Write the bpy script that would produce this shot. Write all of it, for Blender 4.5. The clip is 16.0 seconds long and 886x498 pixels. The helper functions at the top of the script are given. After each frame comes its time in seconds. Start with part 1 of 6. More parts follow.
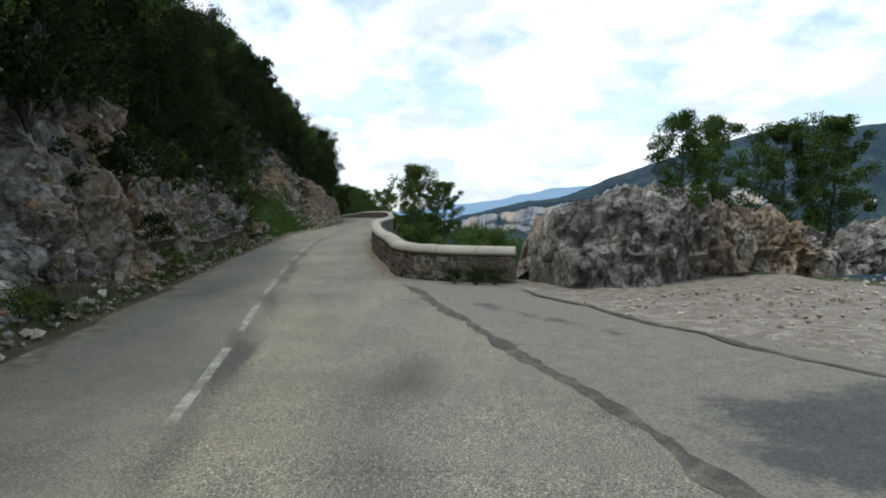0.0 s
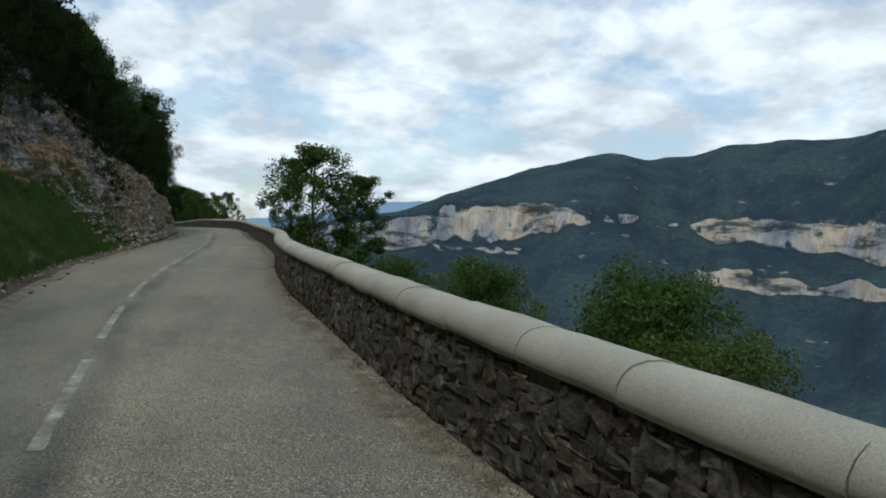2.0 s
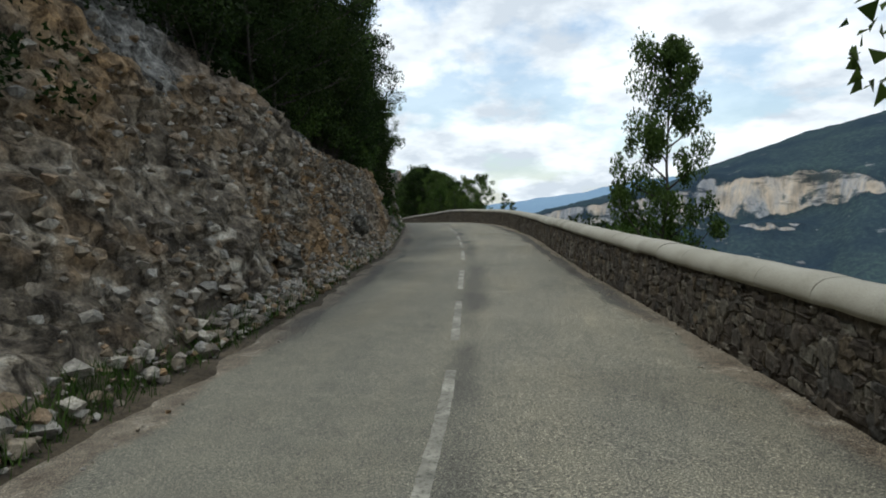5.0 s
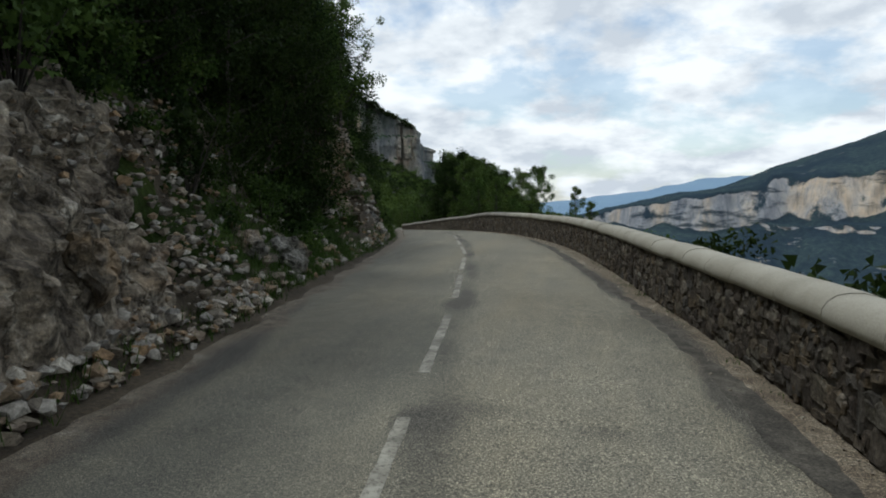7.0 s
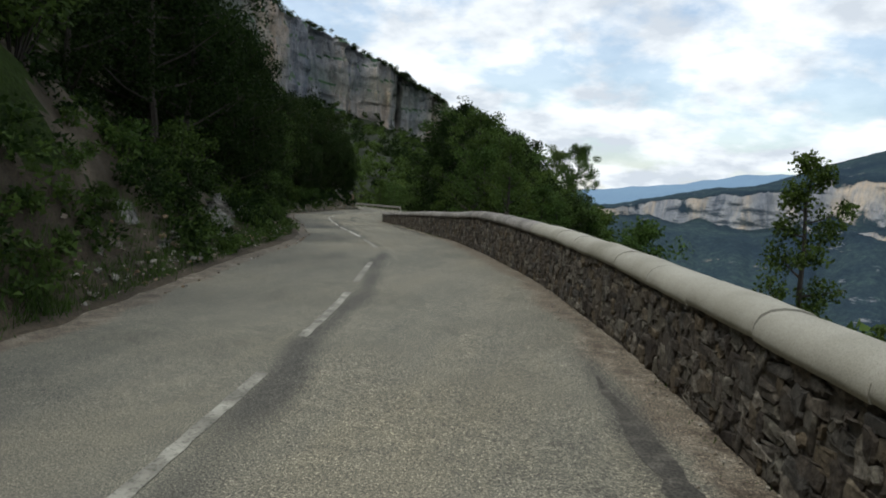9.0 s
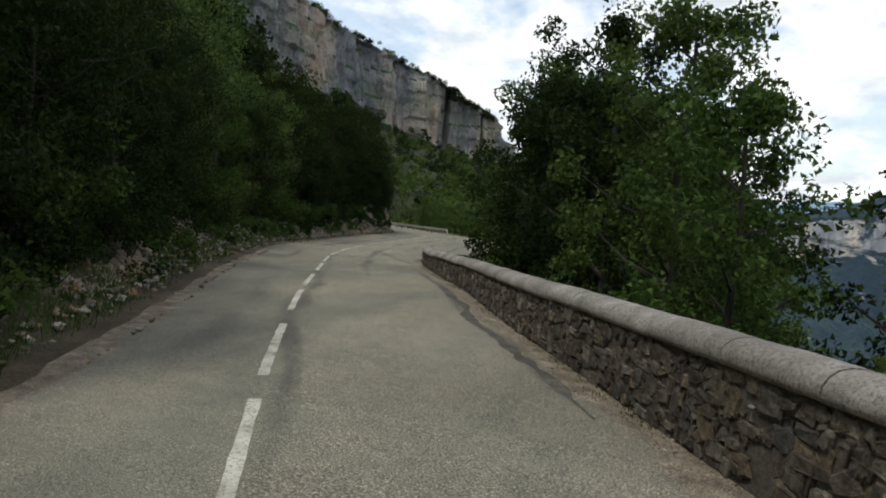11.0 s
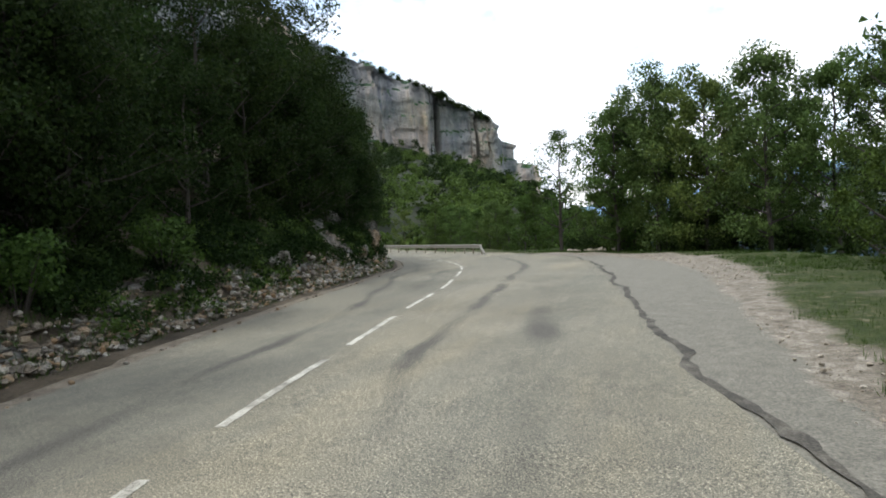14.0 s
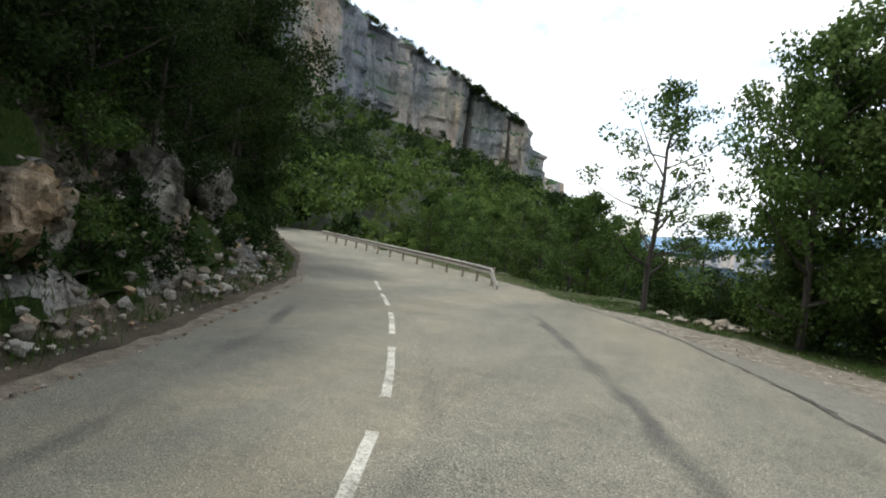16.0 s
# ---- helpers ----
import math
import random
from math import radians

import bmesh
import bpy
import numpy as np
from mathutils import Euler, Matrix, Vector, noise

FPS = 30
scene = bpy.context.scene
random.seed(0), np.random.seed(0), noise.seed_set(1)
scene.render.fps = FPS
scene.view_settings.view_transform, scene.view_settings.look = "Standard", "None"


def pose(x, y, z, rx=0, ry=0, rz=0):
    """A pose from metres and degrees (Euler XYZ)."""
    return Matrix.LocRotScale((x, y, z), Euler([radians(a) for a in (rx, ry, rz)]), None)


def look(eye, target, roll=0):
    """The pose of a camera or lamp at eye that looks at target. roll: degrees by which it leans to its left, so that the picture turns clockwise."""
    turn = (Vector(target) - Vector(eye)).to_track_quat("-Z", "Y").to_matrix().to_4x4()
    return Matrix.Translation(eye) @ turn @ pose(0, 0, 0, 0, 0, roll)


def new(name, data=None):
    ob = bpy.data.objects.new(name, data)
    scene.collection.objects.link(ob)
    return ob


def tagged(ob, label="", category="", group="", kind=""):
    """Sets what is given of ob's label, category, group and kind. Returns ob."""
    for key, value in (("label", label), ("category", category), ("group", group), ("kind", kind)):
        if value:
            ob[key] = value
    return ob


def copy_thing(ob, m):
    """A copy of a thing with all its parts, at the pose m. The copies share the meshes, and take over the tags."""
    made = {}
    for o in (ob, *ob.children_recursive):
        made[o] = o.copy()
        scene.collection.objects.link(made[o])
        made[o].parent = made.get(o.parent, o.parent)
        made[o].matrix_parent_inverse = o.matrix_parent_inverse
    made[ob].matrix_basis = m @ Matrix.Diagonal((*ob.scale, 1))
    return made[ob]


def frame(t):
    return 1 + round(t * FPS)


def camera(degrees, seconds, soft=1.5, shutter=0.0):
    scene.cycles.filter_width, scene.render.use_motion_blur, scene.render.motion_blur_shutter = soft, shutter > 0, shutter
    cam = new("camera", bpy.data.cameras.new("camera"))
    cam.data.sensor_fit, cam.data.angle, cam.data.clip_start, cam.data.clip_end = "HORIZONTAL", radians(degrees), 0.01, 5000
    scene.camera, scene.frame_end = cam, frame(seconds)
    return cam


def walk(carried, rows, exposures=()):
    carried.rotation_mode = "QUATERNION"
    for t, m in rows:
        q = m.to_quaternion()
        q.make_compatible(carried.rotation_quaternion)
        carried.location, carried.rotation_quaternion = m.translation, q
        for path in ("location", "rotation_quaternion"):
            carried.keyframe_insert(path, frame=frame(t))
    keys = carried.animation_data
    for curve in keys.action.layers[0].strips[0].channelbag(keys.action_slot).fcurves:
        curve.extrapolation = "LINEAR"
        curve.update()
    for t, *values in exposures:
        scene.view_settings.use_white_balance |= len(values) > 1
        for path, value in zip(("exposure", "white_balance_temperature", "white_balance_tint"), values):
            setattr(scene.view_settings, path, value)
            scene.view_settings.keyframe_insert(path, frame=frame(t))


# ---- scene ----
cam = camera(67.6, 16.0, soft=1.9)
# seconds, x, y, z, heading to the left, pitch, lean to the left
PATH = [
    (0.0, -0.0, 0.0, 1.674, -0.0, -2.47, 0.16),
    (0.5, -1.203, 5.311, 1.727, -5.38, -1.52, 0.91),
    (1.0, -2.331, 10.515, 1.797, -2.07, -1.53, 2.4),
    (1.5, -3.111, 15.782, 1.865, -5.52, -1.05, 2.01),
    (2.0, -4.069, 21.08, 1.92, -14.14, -1.12, 1.85),
    (2.5, -4.702, 26.727, 2.038, -4.14, -2.06, 2.17),
    (3.0, -5.408, 32.195, 2.159, 3.38, -2.77, 1.2),
    (3.5, -5.944, 37.37, 2.311, 4.09, -2.89, 0.27),
    (4.0, -6.329, 42.501, 2.431, 5.04, -2.9, 0.01),
    (4.5, -6.666, 47.516, 2.54, 5.99, -2.91, -0.25),
    (5.0, -6.972, 52.49, 2.639, 6.94, -2.93, -0.51),
    (5.5, -7.25, 57.464, 2.746, 7.9, -2.94, -0.77),
    (6.0, -7.503, 62.48, 2.862, 8.85, -2.96, -1.03),
    (6.5, -7.744, 67.616, 2.988, 9.62, -1.28, -0.99),
    (7.0, -8.099, 72.925, 3.135, 11.8, -3.23, 0.36),
    (7.5, -8.667, 78.271, 3.254, 15.06, -5.1, 0.22),
    (8.0, -9.29, 83.651, 3.414, 13.27, -5.02, 0.89),
    (8.5, -9.545, 88.84, 3.524, 13.73, -5.02, 2.37),
    (9.0, -10.163, 93.809, 3.609, 14.19, -5.02, 3.84),
    (9.5, -11.184, 98.63, 3.653, 14.65, -5.03, 5.32),
    (10.0, -12.609, 103.287, 3.673, 15.11, -5.03, 6.79),
    (10.5, -14.43, 107.706, 3.653, 15.57, -5.03, 8.27),
    (11.0, -16.545, 112.021, 3.618, 18.05, -3.71, 5.24),
    (11.5, -18.734, 116.384, 3.563, 19.43, -3.95, 3.87),
    (12.0, -20.682, 120.876, 3.429, 20.04, -3.98, -0.12),
    (12.5, -23.133, 126.552, 3.289, 19.67, -6.07, -2.67),
    (13.0, -25.279, 131.370, 3.049, 16.37, -4.98, -3.47),
    (13.5, -27.201, 136.780, 2.858, 16.94, -1.53, -2.9),
    (14.0, -28.858, 142.543, 2.698, 18.57, -2.43, -3.02),
    (14.5, -30.396, 148.447, 2.601, 20.77, -4.27, -3.78),
    (15.0, -31.790, 154.270, 2.52, 22.45, -4.7, -2.46),
    (15.5, -33.414, 160.068, 2.481, 20.56, -2.96, 3.39),
    (16.0, -35.392, 165.799, 2.446, 19.43, -2.5, 7.68),
]


def aim(x, y, z, yaw, pitch, lean):
    a, b = radians(yaw), radians(pitch)
    way = Vector((-math.sin(a) * math.cos(b), math.cos(a) * math.cos(b), math.sin(b)))
    return look((x, y, z), Vector((x, y, z)) + way, lean)


walk(cam, [(t, aim(*p)) for t, *p in PATH],
     [(0.0, 0.25, 5950, 6), (0.6, 0.0, 5900, 4), (1.5, -0.24, 5850, 3), (2.5, -0.3, 5850, 3), (3.5, -0.2, 6050, 5), (6.0, -0.02, 6100, 5), (7.0, -0.22, 6100, 6), (8.0, -0.12, 6050, 6),
      (10.5, 0.0, 6450, 8), (11.5, 0.14, 6400, 8), (12.5, 0.30, 6300, 8), (13.5, 0.80, 6150, 9), (14.5, 0.80, 6150, 9), (16.0, 0.73, 6300, 8)])
# ---- light ----
SUN_EL, SUN_AZ = radians(65), radians(226)
world = bpy.data.worlds.new("world")
scene.world = world
world.use_nodes = True
wn, wl = world.node_tree.nodes, world.node_tree.links
wn.clear()


def wnode(kind, **kw):
    n = wn.new(kind)
    for key, value in kw.items():
        n.inputs[key].default_value = value
    return n


sky = wn.new("ShaderNodeTexSky")
sky.sky_type, sky.sun_disc = "NISHITA", False
sky.sun_elevation, sky.sun_rotation, sky.air_density, sky.dust_density = SUN_EL, SUN_AZ, 1.2, 1.5
coord = wn.new("ShaderNodeTexCoord")
split = wn.new("ShaderNodeSeparateXYZ")
wl.new(coord.outputs["Generated"], split.inputs[0])
lift = wn.new("ShaderNodeMath")
lift.operation, lift.inputs[1].default_value = "ADD", 0.34
wl.new(split.outputs["Z"], lift.inputs[0])
floor_z = wn.new("ShaderNodeMath")
floor_z.operation, floor_z.inputs[1].default_value = "MAXIMUM", 0.05
wl.new(lift.outputs[0], floor_z.inputs[0])
flat = wn.new("ShaderNodeVectorMath")
flat.operation = "DIVIDE"
join = wn.new("ShaderNodeCombineXYZ")
for k in range(3):
    wl.new(floor_z.outputs[0], join.inputs[k])
wl.new(coord.outputs["Generated"], flat.inputs[0])
wl.new(join.outputs[0], flat.inputs[1])
cloud = wnode("ShaderNodeTexNoise", Scale=2.9, Detail=10.0, Roughness=0.56, Distortion=0.15)
wl.new(flat.outputs[0], cloud.inputs["Vector"])
cover = wn.new("ShaderNodeValToRGB")
cover.color_ramp.elements[0].position, cover.color_ramp.elements[1].position = 0.40, 0.51
cover.color_ramp.elements[0].color = (0.34, 0.34, 0.34, 1)
wl.new(cloud.outputs["Fac"], cover.inputs[0])
thick = wnode("ShaderNodeTexNoise", Scale=3.6, Detail=7.0, Roughness=0.55)
moved = wn.new("ShaderNodeVectorMath")
moved.operation, moved.inputs[1].default_value = "ADD", (3.7, 1.1, 0.4)
wl.new(flat.outputs[0], moved.inputs[0])
wl.new(moved.outputs[0], thick.inputs["Vector"])
shade = wn.new("ShaderNodeValToRGB")
shade.color_ramp.elements[0].position, shade.color_ramp.elements[1].position = 0.42, 0.60
shade.color_ramp.elements[0].color, shade.color_ramp.elements[1].color = (1.0, 1.0, 1.0, 1), (0.62, 0.65, 0.70, 1)
wl.new(thick.outputs["Fac"], shade.inputs[0])
sky_gain = wn.new("ShaderNodeVectorMath")
sky_gain.operation, sky_gain.inputs["Scale"].default_value = "SCALE", 1.75
wl.new(sky.outputs[0], sky_gain.inputs[0])
cloud_gain = wn.new("ShaderNodeVectorMath")
cloud_gain.operation, cloud_gain.inputs["Scale"].default_value = "SCALE", 12.0
wl.new(shade.outputs[0], cloud_gain.inputs[0])
mixed = wn.new("ShaderNodeMix")
mixed.data_type = "RGBA"
wl.new(cover.outputs[0], mixed.inputs[0])
wl.new(sky_gain.outputs[0], mixed.inputs[6])
wl.new(cloud_gain.outputs[0], mixed.inputs[7])
back = wnode("ShaderNodeBackground", Strength=0.10)
wl.new(mixed.outputs[2], back.inputs[0])
world_out = wn.new("ShaderNodeOutputWorld")
wl.new(back.outputs[0], world_out.inputs[0])

sun = new("sun", bpy.data.lights.new("sun", "SUN"))
sun.data.energy, sun.data.angle, sun.data.color = 1.5, radians(10), (1.0, 0.95, 0.86)
sun_way = Vector((math.sin(SUN_AZ) * math.cos(SUN_EL), math.cos(SUN_AZ) * math.cos(SUN_EL), math.sin(SUN_EL)))
sun.matrix_world = look(sun_way * 50, (0, 0, 0))


# ---- materials ----
def material(name, rough=0.9, spec=0.3):
    m = bpy.data.materials.new(name)
    m.use_nodes = True
    b = m.node_tree.nodes["Principled BSDF"]
    b.inputs["Roughness"].default_value = rough
    b.inputs["Specular IOR Level"].default_value = spec
    return m, m.node_tree.nodes, m.node_tree.links, b


def ramp(nodes, stops):
    r = nodes.new("ShaderNodeValToRGB")
    e = r.color_ramp.elements
    while len(e) < len(stops):
        e.new(0.5)
    for k, (p, c) in enumerate(stops):
        e[k].position, e[k].color = p, (*c, 1)
    return r


def noise_tex(nodes, links, scale, detail=6.0, rough=0.6, vector=None, distortion=0.0):
    n = nodes.new("ShaderNodeTexNoise")
    n.inputs["Scale"].default_value, n.inputs["Detail"].default_value = scale, detail
    n.inputs["Roughness"].default_value, n.inputs["Distortion"].default_value = rough, distortion
    if vector is not None:
        links.new(vector, n.inputs["Vector"])
    return n


def position(nodes, links, scale=(1, 1, 1)):
    g = nodes.new("ShaderNodeNewGeometry")
    m = nodes.new("ShaderNodeMapping")
    m.inputs["Scale"].default_value = scale
    links.new(g.outputs["Position"], m.inputs[0])
    return m.outputs[0]


def mix_colour(nodes, links, fac, a, b, mode="MIX"):
    m = nodes.new("ShaderNodeMix")
    m.data_type, m.blend_type = "RGBA", mode
    for sock, v in ((m.inputs[0], fac), (m.inputs[6], a), (m.inputs[7], b)):
        if isinstance(v, (int, float)):
            sock.default_value = v
        elif isinstance(v, tuple):
            sock.default_value = (*v, 1)
        else:
            links.new(v, sock)
    return m.outputs[2]


def bump(nodes, links, bsdf, height, strength=0.4, distance=0.02):
    b = nodes.new("ShaderNodeBump")
    b.inputs["Strength"].default_value, b.inputs["Distance"].default_value = strength, distance
    links.new(height, b.inputs["Height"])
    links.new(b.outputs[0], bsdf.inputs["Normal"])
    return b


def two_scale(name, coarse, fine, stops, fine_stops, rough=0.9, relief=0.5, depth=0.03, stretch=(1, 1, 1), spec=0.25):
    """Coarse noise gives the colour, a fine one grains it, both give the relief."""
    m, n, l, b = material(name, rough, spec)
    v = position(n, l, stretch)
    a, f = noise_tex(n, l, coarse, 7, 0.62, v), noise_tex(n, l, fine, 5, 0.7, v)
    ra, rf = ramp(n, stops), ramp(n, fine_stops)
    l.new(a.outputs["Fac"], ra.inputs[0])
    l.new(f.outputs["Fac"], rf.inputs[0])
    c = mix_colour(n, l, 1.0, ra.outputs[0], rf.outputs[0], "MULTIPLY")
    l.new(c, b.inputs["Base Color"])
    bump(n, l, b, f.outputs["Fac"], relief, depth)
    return m


GRAIN = [(0.3, (0.6, 0.6, 0.6)), (0.7, (1.25, 1.25, 1.25))]


def road_material():
    """Chip seal with tar-darkened streaks and dirty margins; the attributes of the sheet say where they lie."""
    m, n, l, b = material("asphalt", 0.88, 0.2)
    v = position(n, l)
    a, mid = noise_tex(n, l, 0.35, 7, 0.62, v), noise_tex(n, l, 3.5, 6, 0.7, v)
    f, fine = noise_tex(n, l, 58, 3, 0.75, v), noise_tex(n, l, 125, 2, 0.7, v)
    long = noise_tex(n, l, 0.5, 5, 0.65, position(n, l, (1.0, 0.16, 1.0)))
    ra = ramp(n, [(0.3, (0.147, 0.138, 0.110)), (0.5, (0.180, 0.171, 0.138)), (0.72, (0.208, 0.197, 0.159))])
    l.new(a.outputs["Fac"], ra.inputs[0])
    rl = ramp(n, [(0.34, (0.80, 0.82, 0.84)), (0.5, (1.0, 1.0, 1.0)), (0.66, (1.17, 1.13, 1.06))])
    l.new(long.outputs["Fac"], rl.inputs[0])
    c = mix_colour(n, l, 1.0, ra.outputs[0], rl.outputs[0], "MULTIPLY")
    dirt = ramp(n, [(0.35, (0.105, 0.080, 0.058)), (0.55, (0.185, 0.155, 0.120)), (0.72, (0.30, 0.27, 0.225))])
    l.new(mid.outputs["Fac"], dirt.inputs[0])
    for name, colour, low, high in (("dust", dirt.outputs[0], 0.34, 0.60), ("stain", (0.074, 0.071, 0.064), 0.25, 0.80)):
        at = n.new("ShaderNodeAttribute")
        at.attribute_name = name
        add = n.new("ShaderNodeMath")
        add.operation, add.inputs[1].default_value = "MULTIPLY_ADD", 0.7
        l.new(mid.outputs["Fac"], add.inputs[0])
        less = n.new("ShaderNodeMath")
        less.operation, less.inputs[1].default_value = "SUBTRACT", 0.35
        l.new(at.outputs["Fac"], less.inputs[0])
        l.new(less.outputs[0], add.inputs[2])
        r = ramp(n, [(low, (0, 0, 0)), (high, (0.85, 0.85, 0.85))])
        l.new(add.outputs[0], r.inputs[0])
        c = mix_colour(n, l, r.outputs[0], c, colour)
    rf = ramp(n, [(0.34, (0.26, 0.26, 0.26)), (0.47, (0.80, 0.80, 0.80)), (0.56, (1.14, 1.13, 1.10)), (0.68, (2.5, 2.44, 2.3))])
    l.new(f.outputs["Fac"], rf.inputs[0])
    rg = ramp(n, [(0.34, (0.45, 0.45, 0.45)), (0.5, (0.96, 0.96, 0.96)), (0.66, (1.8, 1.78, 1.7))])
    l.new(fine.outputs["Fac"], rg.inputs[0])
    lane = n.new("ShaderNodeAttribute")
    lane.attribute_name = "coarse"
    chips = mix_colour(n, l, lane.outputs["Fac"], (0.80, 0.81, 0.82), rf.outputs[0])
    rm = ramp(n, [(0.35, (0.90, 0.90, 0.91)), (0.65, (1.09, 1.09, 1.07))])
    l.new(mid.outputs["Fac"], rm.inputs[0])
    for layer in (chips, rg.outputs[0], rm.outputs[0]):
        c = mix_colour(n, l, 1.0, c, layer, "MULTIPLY")
    l.new(c, b.inputs["Base Color"])
    bump(n, l, b, f.outputs["Fac"], 0.5, 0.008)
    return m


ASPHALT = road_material()
TAR = two_scale("worn_tar", 3.5, 46, [(0.3, (0.044, 0.042, 0.038)), (0.5, (0.070, 0.066, 0.058)), (0.72, (0.135, 0.127, 0.108))], [(0.34, (0.5, 0.5, 0.5)), (0.66, (1.6, 1.57, 1.5))], 0.85, 0.5, 0.008, spec=0.12)
PAINT = two_scale("road_paint", 2.2, 34, [(0.34, (0.19, 0.18, 0.15)), (0.46, (0.36, 0.345, 0.29)), (0.6, (0.53, 0.51, 0.44))], [(0.36, (0.38, 0.37, 0.35)), (0.5, (1, 1, 1))], 0.7, 0.3, 0.005)


def verge_material():
    """Asphalt margin, pale gravel and grass, which run into one another raggedly."""
    m, n, l, b = material("verge", 0.92, 0.2)
    v = position(n, l)
    big, mid, f = noise_tex(n, l, 0.7, 6, 0.65, v), noise_tex(n, l, 4.0, 6, 0.75, v), noise_tex(n, l, 34, 5, 0.75, v)
    colours = []
    for stops in ([(0.3, (0.145, 0.138, 0.115)), (0.72, (0.215, 0.204, 0.171))], [(0.3, (0.060, 0.060, 0.060)), (0.7, (0.095, 0.094, 0.090))], [(0.32, (0.105, 0.088, 0.068)), (0.5, (0.195, 0.172, 0.138)), (0.68, (0.34, 0.312, 0.265))], [(0.3, (0.015, 0.026, 0.006)), (0.48, (0.032, 0.048, 0.011)), (0.58, (0.060, 0.066, 0.024)), (0.68, (0.18, 0.16, 0.112))]):
        r = ramp(n, stops)
        l.new(mid.outputs["Fac"], r.inputs[0])
        colours.append(r.outputs[0])
    c = colours[0]
    for k, name in enumerate(("stain", "stony", "grassy")):
        at = n.new("ShaderNodeAttribute")
        at.attribute_name = name
        total = at.outputs["Fac"]
        for tex, gain in ((big, 1.1), (mid, 0.9)):
            add = n.new("ShaderNodeMath")
            add.operation, add.inputs[1].default_value = "MULTIPLY_ADD", gain
            l.new(tex.outputs["Fac"], add.inputs[0])
            l.new(total, add.inputs[2])
            total = add.outputs[0]
        r = ramp(n, [(0.40, (0, 0, 0)), (0.60, (1, 1, 1))])
        half = n.new("ShaderNodeMath")
        half.operation, half.inputs[1].default_value = "SUBTRACT", 1.0
        l.new(total, half.inputs[0])
        l.new(half.outputs[0], r.inputs[0])
        c = mix_colour(n, l, r.outputs[0], c, colours[k + 1])
    rf = ramp(n, [(0.32, (0.45, 0.45, 0.45)), (0.5, (0.95, 0.95, 0.95)), (0.68, (1.5, 1.48, 1.4))])
    l.new(f.outputs["Fac"], rf.inputs[0])
    c = mix_colour(n, l, 1.0, c, rf.outputs[0], "MULTIPLY")
    l.new(c, b.inputs["Base Color"])
    bump(n, l, b, f.outputs["Fac"], 0.7, 0.02)
    return m


VERGE = verge_material()
PAINT_WORN = two_scale("worn_road_paint", 3.0, 30, [(0.38, (0.16, 0.152, 0.125)), (0.52, (0.255, 0.243, 0.20)), (0.66, (0.38, 0.365, 0.305))], [(0.36, (0.45, 0.45, 0.44)), (0.5, (1, 1, 1))], 0.75, 0.3, 0.005)
SOIL = two_scale("soil", 0.8, 24, [(0.3, (0.034, 0.027, 0.018)), (0.5, (0.062, 0.050, 0.034)), (0.7, (0.115, 0.094, 0.068))], [(0.3, (0.45, 0.45, 0.45)), (0.7, (1.45, 1.42, 1.35))], 0.95, 0.7, 0.03)
GRASS = two_scale("grass", 0.5, 14, [(0.3, (0.012, 0.020, 0.004)), (0.55, (0.024, 0.040, 0.008)), (0.75, (0.050, 0.062, 0.016))], [(0.3, (0.45, 0.45, 0.45)), (0.7, (1.5, 1.5, 1.4))], 0.95, 0.9, 0.06, spec=0.08)
CONCRETE = two_scale("coping_concrete", 1.0, 95, [(0.28, (0.25, 0.236, 0.19)), (0.5, (0.33, 0.314, 0.262)), (0.75, (0.41, 0.392, 0.335))], [(0.32, (0.72, 0.72, 0.71)), (0.5, (1.0, 1.0, 1.0)), (0.68, (1.22, 1.21, 1.18))], 0.92, 0.4, 0.006, spec=0.12)
COPING_WORN = two_scale("stained_coping", 1.6, 34, [(0.28, (0.13, 0.120, 0.107)), (0.5, (0.22, 0.205, 0.184)), (0.75, (0.36, 0.342, 0.31))], [(0.32, (0.45, 0.45, 0.45)), (0.5, (1.0, 1.0, 1.0)), (0.68, (1.4, 1.39, 1.35))], 0.92, 0.8, 0.018)
MORTAR = two_scale("mortar", 1.8, 26, [(0.3, (0.060, 0.052, 0.043)), (0.5, (0.105, 0.094, 0.080)), (0.7, (0.165, 0.150, 0.128))], [(0.3, (0.45, 0.45, 0.45)), (0.7, (1.4, 1.38, 1.35))], 0.95, 0.9, 0.02)


